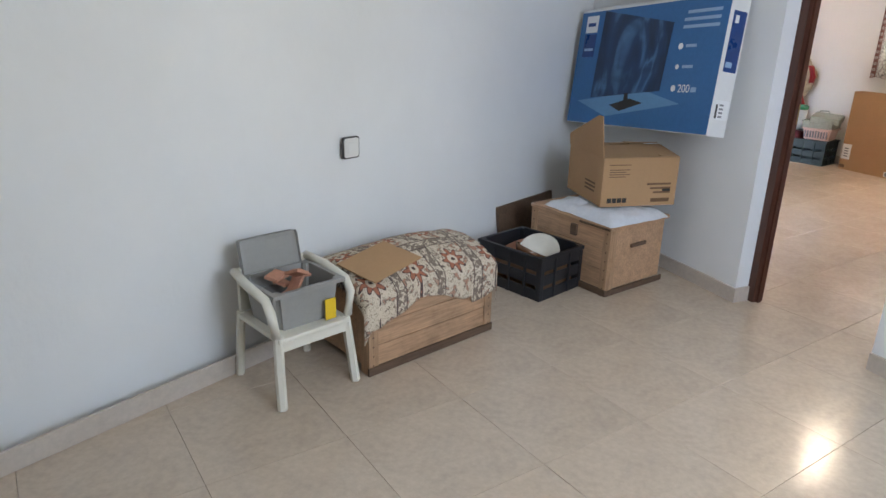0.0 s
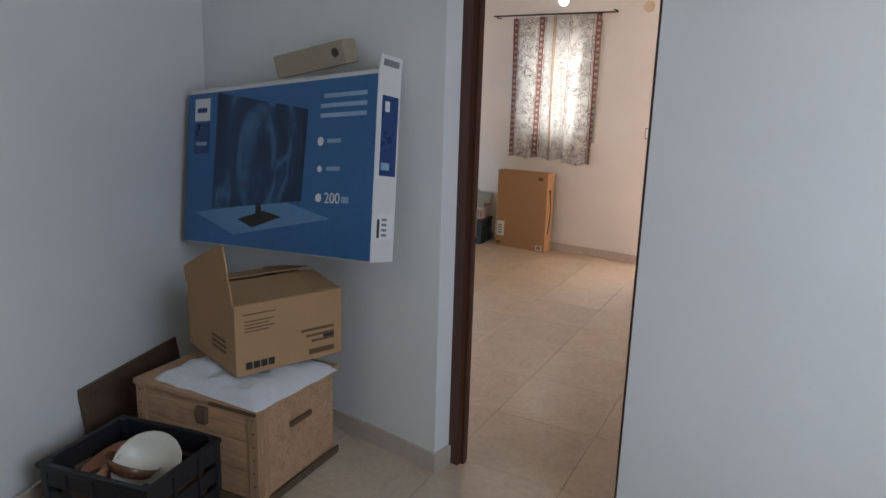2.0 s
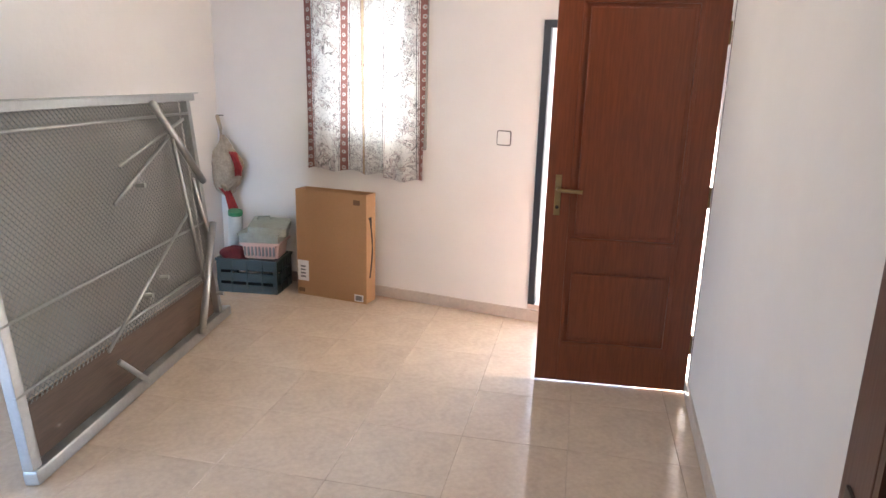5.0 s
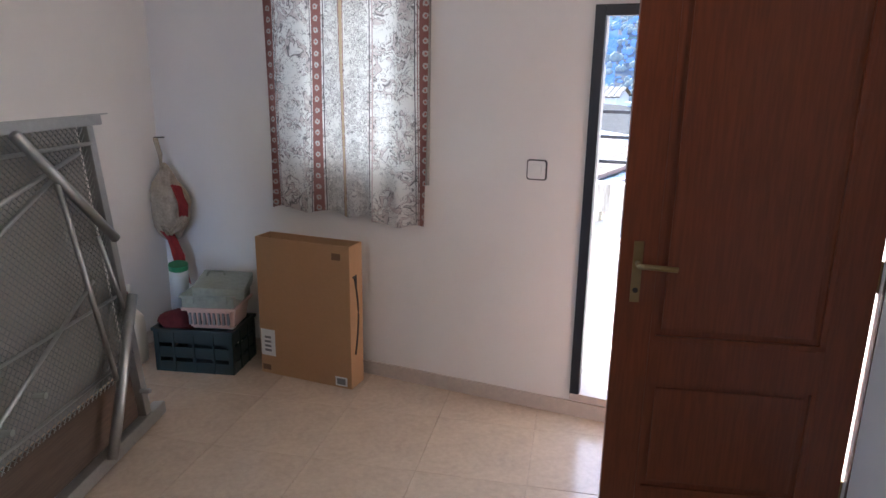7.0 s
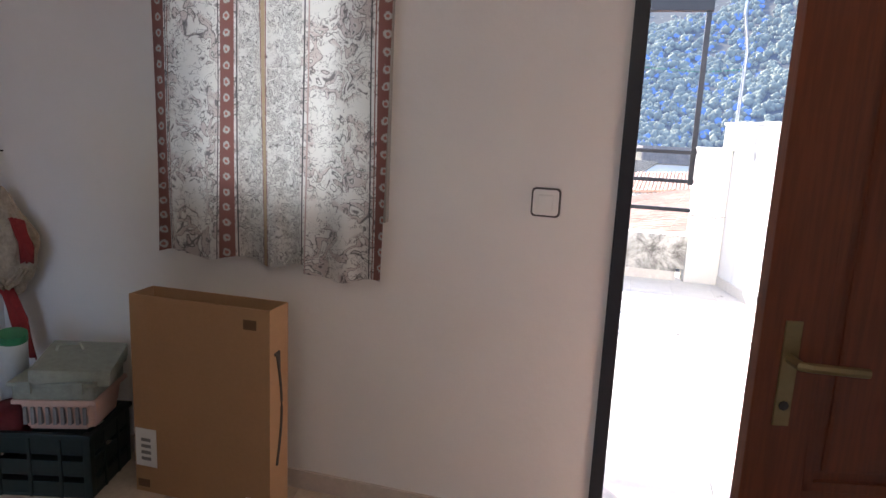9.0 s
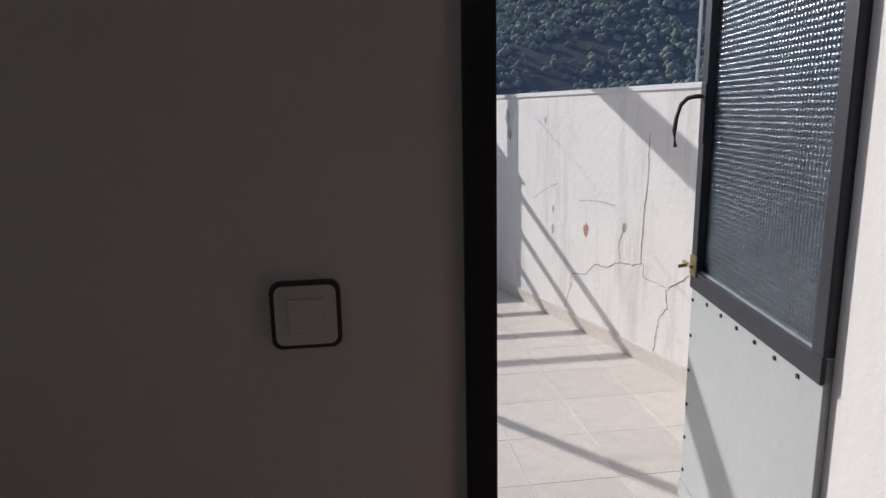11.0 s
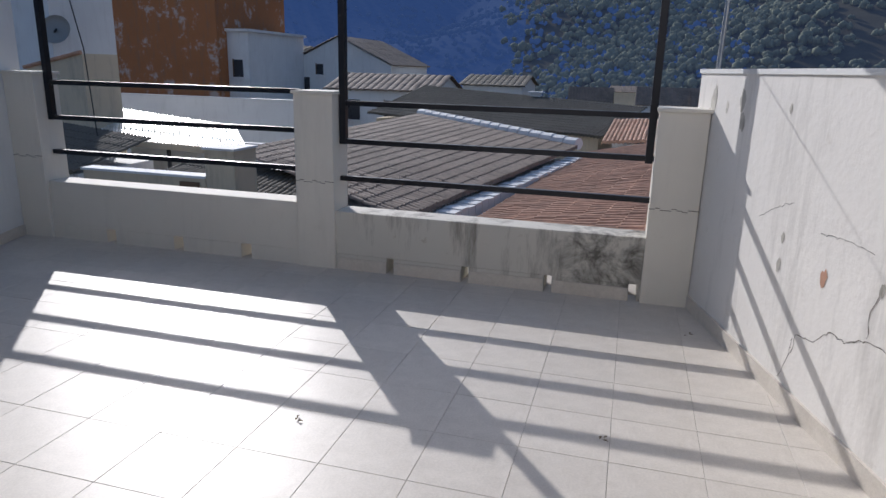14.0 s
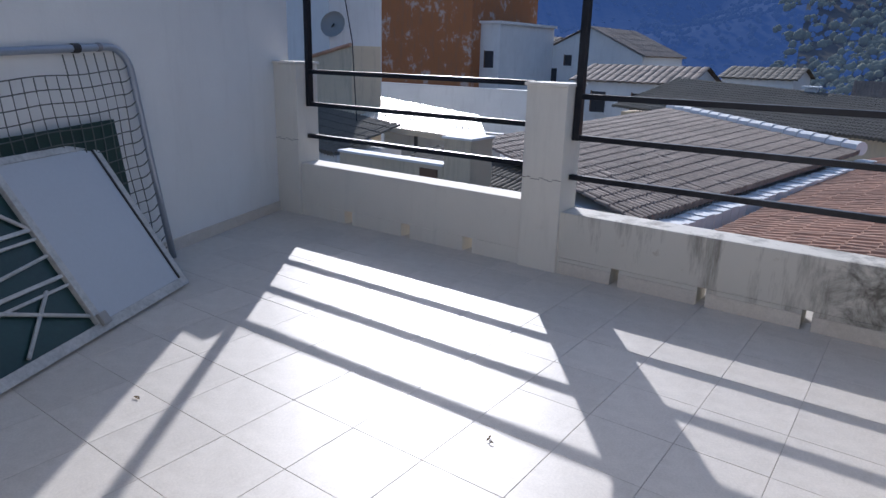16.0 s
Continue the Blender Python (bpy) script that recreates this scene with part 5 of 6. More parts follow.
# ball rebounder net behind it
nb = Vector((-3.52, 2.73, ZT))
ndx = Vector((0.319, -0.948, 0)).normalized()
nup = Vector((-0.075, -0.01, 1.4)).normalized()
nup = (nup - ndx * nup.dot(ndx)).normalized()
nn_ = nup.cross(ndx).normalized()
nup = nup + ndx * 0.10
nm = Matrix(((ndx.x, nn_.x, nup.x, nb.x), (ndx.y, nn_.y, nup.y, nb.y), (ndx.z, nn_.z, nup.z, nb.z), (0, 0, 0, 1)))
net = thing("net_frame", nm, "blue-grey tube frame with cord net leaning on the wall", "net")
NW, NH, NR = 1.5, 1.42, 0.16
pts = [(0.0, 0, 0.02), (0.02, 0, 0.6), (0.03, 0, NH - NR)]
for k in range(1, 7):
    a = math.pi / 2 * k / 6
    pts.append((0.03 + NR - NR * math.cos(a), 0, NH - NR + NR * math.sin(a)))
pts += [(0.7, 0, NH), (NW, 0, NH)]
part("tube_frame", T(pts, 0.022, 12), M_TUBE, net, smooth=True)
part("tube_frame", T([(NW, 0, NH), (NW, 0, 0.02)], 0.022, 12), M_TUBE, net, smooth=True)
part("tube_joint", T([(0.40, 0, NH), (0.45, 0, NH)], 0.027, 12), M_INK, net)
part("tube_joint", T([(0.24, 0, NH), (0.27, 0, NH)], 0.025, 12), M_LABEL_G, net)
cords = bmesh.new()
gx = [0.14 + 0.075 * i for i in range(18)]
gz = [0.08 + 0.075 * i for i in range(17)]
for x in gx:
    tube(cords, [(x + 0.006 * math.sin(z * 9 + x * 5), 0.004 * math.sin(z * 7), z) for z in gz], 0.0035, 4)
for z in gz:
    tube(cords, [(x + 0.004 * math.sin(z * 9), 0.004 * math.sin(x * 7), z + 0.006 * math.sin(x * 11)) for x in gx], 0.0035, 4)
part("net", cords, M_ROPE, net, "square-meshed dark cord net")
for z in gz[::1]:
    part("elastic_hook", T([(0.04, 0, z + 0.03), (0.09, 0.004, z + 0.008), (0.14, 0, z)], 0.004, 5), M_ROPE, net)
for x in gx[:6]:
    part("elastic_hook", T([(x, 0, gz[-1]), (x + 0.006, 0, NH - 0.03)], 0.004, 5), M_ROPE, net)
part("green_sheet", B(0.25, NW - 0.05, -0.012, -0.006, 0.15, 1.0, 0.002), M_GREENPANEL, net, "dark green sheet behind the net")

# cracks and flaking on the terrace wall: (distance along it, height)
WALLM = Matrix.Translation((RW1[0], RW1[1], 0)) @ Euler((0, 0, math.atan2(RW0[1] - RW1[1], RW0[0] - RW1[0]))).to_matrix().to_4x4()


def crack(points, w):
    rng4 = random.Random(len(points) * 7 + int(points[0][0] * 100))
    bm = bmesh.new()
    fine = []
    for (s0, z0), (s1, z1) in zip(points, points[1:]):
        n = max(2, int(math.hypot(s1 - s0, z1 - z0) / 0.02))
        for i in range(n):
            f = i / n
            fine.append((s0 + (s1 - s0) * f + rng4.uniform(-0.006, 0.006), z0 + (z1 - z0) * f + rng4.uniform(-0.006, 0.006)))
    fine.append(points[-1])
    for (s0, z0), (s1, z1) in zip(fine, fine[1:]):
        ww_ = w * rng4.uniform(0.5, 1.3)
        dx, dz = s1 - s0, z1 - z0
        L = math.hypot(dx, dz) or 1
        nx_, nz_ = -dz / L * ww_, dx / L * ww_
        bm.faces.new([bm.verts.new((s, -0.0015, z)) for s, z in ((s0 - nx_, z0 - nz_), (s1 - nx_, z1 - nz_), (s1 + nx_, z1 + nz_), (s0 + nx_, z0 + nz_))])
    bmesh.ops.transform(bm, matrix=WALLM, verts=bm.verts)
    return bm


cw = bpy.data.objects["wall_terrace_right"]
CRACKLIST = [
    ([(2.18, 1.32), (2.18, 1.11), (2.16, 0.86), (2.15, 0.62)], 0.0024),
    ([(1.5, 0.34), (1.51, 0.43), (1.65, 0.46), (1.74, 0.54), (1.85, 0.54), (1.97, 0.6), (2.06, 0.6), (2.17, 0.63)], 0.0019),
    ([(2.28, 0.17), (2.31, 0.37), (2.37, 0.44), (2.35, 0.53), (2.46, 0.6), (2.54, 0.66)], 0.0019),
    ([(1.97, 0.61), (1.96, 0.71), (2.0, 0.79)], 0.0019),
    ([(1.42, 0.19), (1.48, 0.31), (1.49, 0.41)], 0.0019),
    ([(1.56, 0.9), (1.77, 0.92), (1.92, 0.91)], 0.0012),
    ([(2.17, 0.63), (2.18, 0.56), (2.35, 0.54)], 0.0012),
    ([(1.02, 0.86), (1.16, 0.93), (1.32, 0.98)], 0.0012),
]
for pts, w in CRACKLIST:
    part("crack", crack(pts, w), M_CRACK, cw, "dark jagged crack")


def patch(s, z, r, squash, material, label, seed):
    bm = bmesh.new()
    rr = random.Random(seed)
    bm.faces.new([bm.verts.new((s + r * rr.uniform(0.6, 1.2) * math.cos(a), -0.002, z + squash * r * rr.uniform(0.6, 1.2) * math.sin(a))) for a in [2 * math.pi * k / 14 for k in range(14)]])
    bmesh.ops.transform(bm, matrix=WALLM, verts=bm.verts)
    return part("flaked_patch", bm, material, cw, label)


patch(1.64, 0.73, 0.028, 1.6, M_PEEL, "patch of bare brick", 1)
for i, (s_, z_, r_) in enumerate(((1.27, 0.81, 0.014), (1.27, 0.68, 0.02), (0.67, 1.29, 0.03), (0.64, 1.40, 0.035), (1.16, 1.38, 0.012), (0.25, 1.38, 0.04), (0.22, 1.28, 0.03), (2.0, 0.80, 0.016), (0.45, 1.35, 0.02))):
    patch(s_, z_, r_, 2.0, M_PARA, "flaked grey patch", 20 + i)

# poles and lines
tagged(part("thin_pole", T([(1.72, 2.2, 0.9), (1.73, 2.2, 3.6)], 0.009), M_STEEL), "thin pale rod behind the terrace wall", "pole")
tagged(part("thin_pole", T([(1.10, 4.58, 1.0), (1.12, 4.56, 2.2), (1.06, 4.5, 2.5), (1.08, 4.5, 4.0)], 0.016), M_STEEL), "thin galvanised pole behind the terrace wall", "pole")
tagged(part("rope", T([(-1.39, 4.45, 1.98), (-0.6, 4.46, 2.02), (0.2, 4.47, 2.03), (0.76, 4.45, 1.99), (1.1, 4.55, 2.03)], 0.0025, 6), M_GREEN), "thin green washing line tied between the posts", "line")
tagged(part("cable", T([(-11.5, 12.0, 5.1), (-10.74, 12.0, 1.76), (-10.63, 12.05, -0.84), (-10.58, 12.1, -5.0)], 0.013, 6), M_INK), "thin black cable hanging between the houses", "cable")
rng5 = random.Random(8)
for x, y in ((0.62, 2.45), (0.30, 1.9), (1.05, 3.75), (-1.9, 1.55), (0.42, 1.55), (-0.6, 2.2)):
    lfm = bmesh.new()
    for k in range(3):
        a = rng5.uniform(0, 6.28)
        lfm.faces.new([lfm.verts.new((0.010 * k * math.cos(a) + px * math.cos(a) - py * math.sin(a), 0.010 * k * math.sin(a) + px * math.sin(a) + py * math.cos(a), 0.004 + pz)) for px, py, pz in ((0, 0, 0), (0.012, 0.006, 0.005), (0.026, 0, 0.002), (0.012, -0.006, 0.006))])
    bmesh.ops.translate(lfm, vec=(x, y, ZT), verts=lfm.verts)
    tagged(part("dry_leaf", lfm, M_LEAFDRY), "small dry leaf on the terrace tiles", "leaf", "dry leaves")

# ---- the town and hills ----
M_TILE_R = mat("weathered_red_roof_tile", (0.52, 0.30, 0.195), 0.8, big=0.7, fine=5, vary=0.65, bumpy=0.2)
M_TILE_G = mat("weathered_grey_roof_tile", (0.25, 0.195, 0.155), 0.85, big=0.7, fine=6, vary=0.65, bumpy=0.2)
M_TILE_D = mat("dark_mossy_roof_tile", (0.13, 0.115, 0.09), 0.9, big=0.5, fine=7, vary=0.45, bumpy=0.2)
M_HOUSE = plaster("town_whitewash", (0.72, 0.72, 0.71), 0.14)
M_OCHRE = plaster("rust_coloured_gable", (0.40, 0.155, 0.055), 0.5)
nt_ = M_OCHRE.node_tree
b_ = nt_.nodes["Principled BSDF"]
paint_ = b_.inputs["Base Color"].links[0].from_socket
flake_ = ramp(nt_, noise_tex(nt_, 0.9, 7, 0.75), [(0.56, (0, 0, 0)), (0.62, (0.75, 0.75, 0.75))])
nt_.links.new(mix(nt_, flake_, paint_, (0.55, 0.48, 0.42)), b_.inputs["Base Color"])
M_CREAM = plaster("cream_town_render", (0.62, 0.52, 0.37), 0.3)
M_AWN = mat("pale_corrugated_sheet", (0.74, 0.72, 0.66), 0.38, 0.5, vary=0.12)
M_HOLE = mat("dark_window_opening", (0.03, 0.03, 0.035), 0.3)
M_SHUT = mat("brown_shutter", (0.16, 0.09, 0.05), 0.6)
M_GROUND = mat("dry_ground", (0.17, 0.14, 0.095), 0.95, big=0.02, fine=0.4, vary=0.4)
# hill and far foliage: dark bluish base colours already hold some of the haze
M_HILL = mat("scrub_hillside_haze", (0.035, 0.042, 0.048), 0.95, big=0.012, fine=0.25, vary=0.5)
M_SLOPE = mat("olive_grove_soil_haze", (0.085, 0.08, 0.06), 0.95, big=0.02, fine=0.3, vary=0.45)
M_TREE = mat("olive_foliage_haze", (0.19, 0.205, 0.155), 0.9, big=0.15, fine=2.5, vary=0.5, bumpy=0.4)
M_TREE_FAR = mat("distant_foliage_haze", (0.045, 0.055, 0.06), 0.95, big=0.08, fine=1.5, vary=0.4, bumpy=0.2)
# blue haze over the distant slopes, put in as emission on soil and foliage
for m_, glow_, haze_tint_ in ((M_HILL, 0.13, (0.17, 0.36, 1.0)), (M_TREE_FAR, 0.12, (0.19, 0.38, 1.0)), (M_SLOPE, 0.034, (0.35, 0.52, 1.0)), (M_TREE, 0.03, (0.45, 0.6, 1.0))):
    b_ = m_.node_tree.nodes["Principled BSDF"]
    b_.inputs["Emission Color"].default_value = (*haze_tint_, 1)
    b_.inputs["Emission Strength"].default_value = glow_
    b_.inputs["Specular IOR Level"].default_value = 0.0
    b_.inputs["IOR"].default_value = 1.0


def tile_roof(ridge0, ridge1, eave1, eave0, pitch=0.13, row=0.45, amp=0.045):
    """Barrel tiles over a four-cornered slope: ribs run from the ridge line to the eave line."""
    a, b, c, d = (Vector(p) for p in (ridge0, ridge1, eave1, eave0))
    along = max((b - a).length, (c - d).length)
    down = max((d - a).length, (c - b).length)
    nu, nv = min(130, max(4, int(along / pitch))), min(40, max(3, int(down / row)))
    nrm = (b - a).cross(d - a).normalized()
    if nrm.z < 0:
        nrm = -nrm
    bm = bmesh.new()
    s = 6
    rows = []
    for j in range(nv * 2):
        v = (j // 2 + (j % 2) * 0.97) / nv
        line = []
        for i in range(nu * s + 1):
            u = i / (nu * s)
            p = a.lerp(b, u).lerp(d.lerp(c, u), v)
            h = amp * abs(math.sin(math.pi * u * nu)) ** 0.6 + (0.014 if j % 2 else 0.0) + 0.018 * noise.noise((u * nu * 0.9, v * nv * 1.3, 0))
            line.append(bm.verts.new(p + nrm * h))
        rows.append(line)
    for j in range(len(rows) - 1):
        for i in range(nu * s):
            bm.faces.new((rows[j][i], rows[j][i + 1], rows[j + 1][i + 1], rows[j + 1][i]))
    for i in range(nu * s):   # thickness at the eave
        p, q = rows[-1][i], rows[-1][i + 1]
        r0 = bm.verts.new(p.co - nrm * 0.09)
        r1 = bm.verts.new(q.co - nrm * 0.09)
        bm.faces.new((p, q, r1, r0))
    return bm


def slab(pts, t):
    """A thick sheet under four corner points."""
    bm = bmesh.new()
    hi = [bm.verts.new(p) for p in pts]
    lo = [bm.verts.new((p[0], p[1], p[2] - t)) for p in pts]
    bm.faces.new(hi)
    bm.faces.new(lo[::-1])
    for i in range(4):
        bm.faces.new((hi[i], lo[i], lo[(i + 1) % 4], hi[(i + 1) % 4]))
    return bm


# near roofs, built as low houses below the terrace
ra = thing("roof_house", pose(0, 0, 0), "low white house under a weathered grey barrel-tiled roof", "house")
A1, B1, C1, D1 = (-6.4, 22, 0.03), (-0.62, 17, -0.28), (-2.35, 8.6, -0.55), (-6.9, 11.5, -0.15)
part("roof", tile_roof(A1, D1, C1, B1), M_TILE_G, ra)
vp, vq = Vector((-6.4, 22, 0.06)), Vector((-0.6, 17, -0.22))
for k in range(17):
    part("verge_tile", T([vp.lerp(vq, k / 17), vp.lerp(vq, (k + 0.96) / 17) + Vector((0, 0, 0.02))], 0.15, 10), M_HOUSE, ra)
part("wall", prism([(-6.3, 21.8), (-7.0, 11.4), (-2.5, 8.7), (-0.8, 16.9)], -7, -0.62), M_HOUSE, ra)
pa, pb = Vector((-2.2, 8.5, -0.62)), Vector((-0.42, 17.1, -0.42))
n_ = 34
for i in range(n_):
    p, q = pa.lerp(pb, i / n_), pa.lerp(pb, (i + 1) / n_)
    part("upstand_block", B(-0.16, 0.16, 0, (q - p).length * 0.96, -0.35, 0.012 * (i % 3), 0.0, Matrix.Translation(p) @ Euler((0, 0, math.atan2(q.y - p.y, q.x - p.x) - math.pi / 2)).to_matrix().to_4x4()), M_HOUSE, ra)
rb = thing("roof_house", pose(0, 0, 0), "low house under a reddish barrel-tiled roof", "house")
part("roof", tile_roof((3.6, 6.4, 0.12), (6.2, 20.5, 0.55), (-0.45, 17.6, -0.55), (-1.75, 8.0, -0.8), 0.2, 0.42, 0.10), M_TILE_R, rb)
part("wall", prism([(3.6, 6.5), (6.1, 20.4), (-0.3, 17.5), (-1.6, 8.1)], -7, -0.9), M_HOUSE, rb)
rc = thing("roof_house", pose(0, 0, 0), "house behind with dark mossy tiled roof", "house")
part("roof", tile_roof((-9.2, 31.5, 0.75), (1.2, 29.5, 0.2), (-0.3, 22.5, -0.5), (-9.8, 25.5, -0.25)), M_TILE_D, rc)
part("wall", prism([(-9.5, 25.8), (-0.4, 22.9), (1.0, 29.3), (-9.0, 31.3)], -7, -0.45), M_CREAM, rc)
ch = part("chimney", B(-3.85, -3.4, 30.2, 30.6, 0.1, 0.62, 0.02), M_HOUSE, rc)
part("chimney_cap", prism([(-3.95, 30.1), (-3.3, 30.1), (-3.3, 30.7), (-3.95, 30.7)], 0.62, 0.68), M_HOUSE, ch)
rd = thing("roof_house", pose(0, 0, 0), "far end of a red tiled roof", "house")
part("roof", tile_roof((0.0, 24.5, -0.05), (6.8, 24.0, 0.4), (6.3, 20.8, 0.1), (-0.2, 20.2, -0.45)), M_TILE_R, rd)
part("wall", prism([(0.1, 20.9), (6.2, 20.9), (6.6, 23.8), (0.1, 24.3)], -7, -0.5), M_HOUSE, rd)


def window_far(parent, x, y, z, w, h, m=None):
    wd = part("window", B(x - w / 2, x + w / 2, y - 0.05, y + 0.02, z, z + h), M_HOLE, parent)
    part("shutter", B(x - w / 2 - 0.05, x - w / 2, y - 0.09, y - 0.02, z - 0.05, z + h + 0.05), M_SHUT, wd)
    part("sill", B(x - w / 2 - 0.1, x + w / 2 + 0.1, y - 0.14, y, z - 0.1, z), M_HOUSE, wd)


def house(x0, x1, y0, y1, z0, ze, zr, wall_m, roof_m, label, wins=(), gable_x=True, over=0.25):
    """A rendered house with a gabled tile roof; ridge along x (gable_x) or along y."""
    th = thing("house", pose(0, 0, 0), label, "house")
    bm = bmesh.new()
    box(bm, x0, x1, y0, y1, z0, ze)
    if gable_x:
        ym = (y0 + y1) / 2
        for x in (x0, x1 - 0.25):
            v = [bm.verts.new(c) for c in ((x, y0, ze), (x, y1, ze), (x, ym, zr), (x + 0.25, y0, ze), (x + 0.25, y1, ze), (x + 0.25, ym, zr))]
            for f in ((0, 1, 2), (5, 4, 3), (0, 2, 5, 3), (1, 4, 5, 2)):
                bm.faces.new([v[k] for k in f])
        part("wall", bm, wall_m, th)
        part("roof", tile_roof((x0 - over, ym, zr + 0.05), (x1 + over, ym, zr + 0.05), (x1 + over, y0 - over, ze), (x0 - over, y0 - over, ze), 0.4, 0.8), roof_m, th)
        part("roof", tile_roof((x0 - over, ym, zr + 0.05), (x1 + over, ym, zr + 0.05), (x1 + over, y1 + over, ze), (x0 - over, y1 + over, ze), 0.4, 0.8), roof_m, th)
    else:
        xm = (x0 + x1) / 2
        for y in (y0, y1 - 0.25):
            v = [bm.verts.new(c) for c in ((x0, y, ze), (x1, y, ze), (xm, y, zr), (x0, y + 0.25, ze), (x1, y + 0.25, ze), (xm, y + 0.25, zr))]
            for f in ((0, 1, 2), (5, 4, 3), (0, 2, 5, 3), (1, 4, 5, 2)):
                bm.faces.new([v[k] for k in f])
        part("wall", bm, wall_m, th)
        for xe in (x0 - over, x1 + over):
            part("roof", tile_roof((xm, y0 - over, zr + 0.05), (xm, y1 + over, zr + 0.05), (xe, y1 + over, ze), (xe, y0 - over, ze), 0.4, 0.8), roof_m, th)
    for x, z, w, h in wins:
        window_far(th, x, y0, z, w, h)
    return th


house(-26.2, -22.9, 43, 50, -7, 2.1, 2.9, M_HOUSE, M_TILE_D, "white town house with a shallow tiled roof", ((-24.6, -1.2, 0.8, 1.2), (-23.6, 0.6, 0.7, 0.9)))
house(-22.8, -15.2, 43, 51, -7, 1.7, 3.5, M_HOUSE, M_TILE_G, "white gabled town house", ((-21.6, -0.6, 0.8, 1.4), (-19.2, -0.6, 0.8, 1.1), (-17, -0.6, 0.8, 1.1), (-20.4, 1.0, 0.5, 0.7)), False)
house(-16.0, -9.8, 35, 40.5, -7, 0.35, 1.15, M_HOUSE, M_TILE_G, "low white house under a brown tiled roof", ((-14.5, -1.3, 0.8, 1.1), (-12.2, -1.3, 0.8, 1.1)))
house(-10.5, -6.5, 44, 50, -7, 0.6, 1.2, M_HOUSE, M_TILE_D, "small white house further down the hill", ((-8.5, -0.8, 0.7, 0.9),))
ob_ = thing("apartment_house", pose(0, 0, 0), "tall house with a stained rust-coloured side wall", "house")
part("wall", B(-31.2, -23.0, 35, 43, -7, 6.2), M_OCHRE, ob_)
part("parapet", B(-31.3, -22.9, 34.9, 43.1, 6.2, 6.5), M_HOUSE, ob_)
part("side_wall", B(-23.0, -21.6, 36, 43, -7, 3.4), M_HOUSE, ob_)
part("roof_terrace", B(-23.0, -21.4, 35.8, 43, 3.4, 3.55), M_HOUSE, ob_)
window_far(ob_, -22.3, 36, 0.8, 0.6, 1.0)
house(-38, -31.5, 38, 46, -7, 5.0, 6.2, M_HOUSE, M_TILE_G, "white town house beside the rust-coloured one", ((-35, 1.5, 0.9, 1.2), (-33, 1.5, 0.9, 1.2)))
wl = thing("town_house", pose(0, 0, 0), "white neighbouring house end wall in shade", "house")
part("wall", B(-22.0, -15.6, 16, 18.5, -7, 5.0), M_HOUSE, wl)
part("roof_edge", B(-22.2, -15.4, 15.8, 18.7, 5.0, 5.2), M_TILE_G, wl)
sd = bmesh.new()
bmesh.ops.create_uvsphere(sd, u_segments=16, v_segments=8, radius=0.42)
bmesh.ops.delete(sd, geom=[v for v in sd.verts if v.co.z > 0.05], context="VERTS")
bmesh.ops.scale(sd, vec=(1, 1, 0.35), verts=sd.verts)
bmesh.ops.transform(sd, matrix=pose(-15.35, 15.9, 2.35, 70, 0, 20), verts=sd.verts)
dish = tagged(part("satellite_dish", sd, M_PLASTIC_G, smooth=True), "grey satellite dish on a white house wall", "dish")
part("arm", T([(-15.35, 15.95, 2.35), (-15.6, 16.05, 2.2)], 0.03), M_FRAMEM, dish)
cr = thing("small_house", pose(0, 0, 0), "small cream gabled outhouse", "house")
cwb = bmesh.new()
pts_ = [(-14.5, -7), (-12.7, -7), (-12.7, 1.68), (-14.5, 1.28)]
fa = [cwb.verts.new((x, 14.0, z)) for x, z in pts_]
fb = [cwb.verts.new((x, 15.2, z)) for x, z in pts_]
cwb.faces.new(fa)
cwb.faces.new(fb[::-1])
for k in range(4):
    cwb.faces.new((fa[k], fb[k], fb[(k + 1) % 4], fa[(k + 1) % 4]))
part("wall", cwb, M_CREAM, cr)
for k in range(6):
    part("edge_tile", T([(-14.55 + 0.31 * k, 13.98, 1.31 + 0.068 * k), (-14.26 + 0.31 * k, 13.98, 1.37 + 0.068 * k)], 0.05, 8), M_TILE_R, cr)
bw = thing("garden_wall", pose(0, 0, 0), "long shaded white courtyard wall", "wall")
part("wall", B(-26, -11.6, 25, 25.3, -7, 0.1), M_HOUSE, bw)
part("wall_top", B(-26, -11.5, 24.95, 25.35, 0.1, 0.16), M_HOUSE, bw)
aw = thing("awning_roof", pose(0, 0, 0), "sunlit pale corrugated sheet roof", "roof")
part("sheet", tile_roof((-14.5, 16.3, 0.26), (-9.3, 15.3, -0.03), (-7.5, 13.0, -0.36), (-12.6, 13.8, -0.36), 0.11, 1.5, 0.014), M_AWN, aw)
part("fascia", slab([(-12.6, 13.76, -0.34), (-7.5, 12.96, -0.34), (-7.5, 13.02, -0.34), (-12.6, 13.82, -0.34)], 0.14), M_CREAM, aw)
part("back_wall", B(-12.4, -8.4, 15.0, 15.2, -7, -0.42), M_HOUSE, aw)
for p in ((-12.3, 13.9), (-7.8, 13.2), (-10.0, 13.5)):
    part("post", T([(p[0], p[1], -7), (p[0], p[1], -0.45)], 0.05), M_FRAMEM, aw)
ls = thing("shed_house", pose(0, 0, 0), "low cream house with patched tile and sheet roofs", "house")
part("wall", prism([(-9.6, 9.2), (-4.6, 7.6), (-4.0, 10.5), (-9.0, 12.5)], -7, -0.75), M_CREAM, ls)
part("roof", tile_roof((-8.2, 12.0, -0.45), (-4.3, 10.6, -0.4), (-4.2, 8.2, -0.7), (-8.2, 9.6, -0.8)), M_TILE_D, ls)
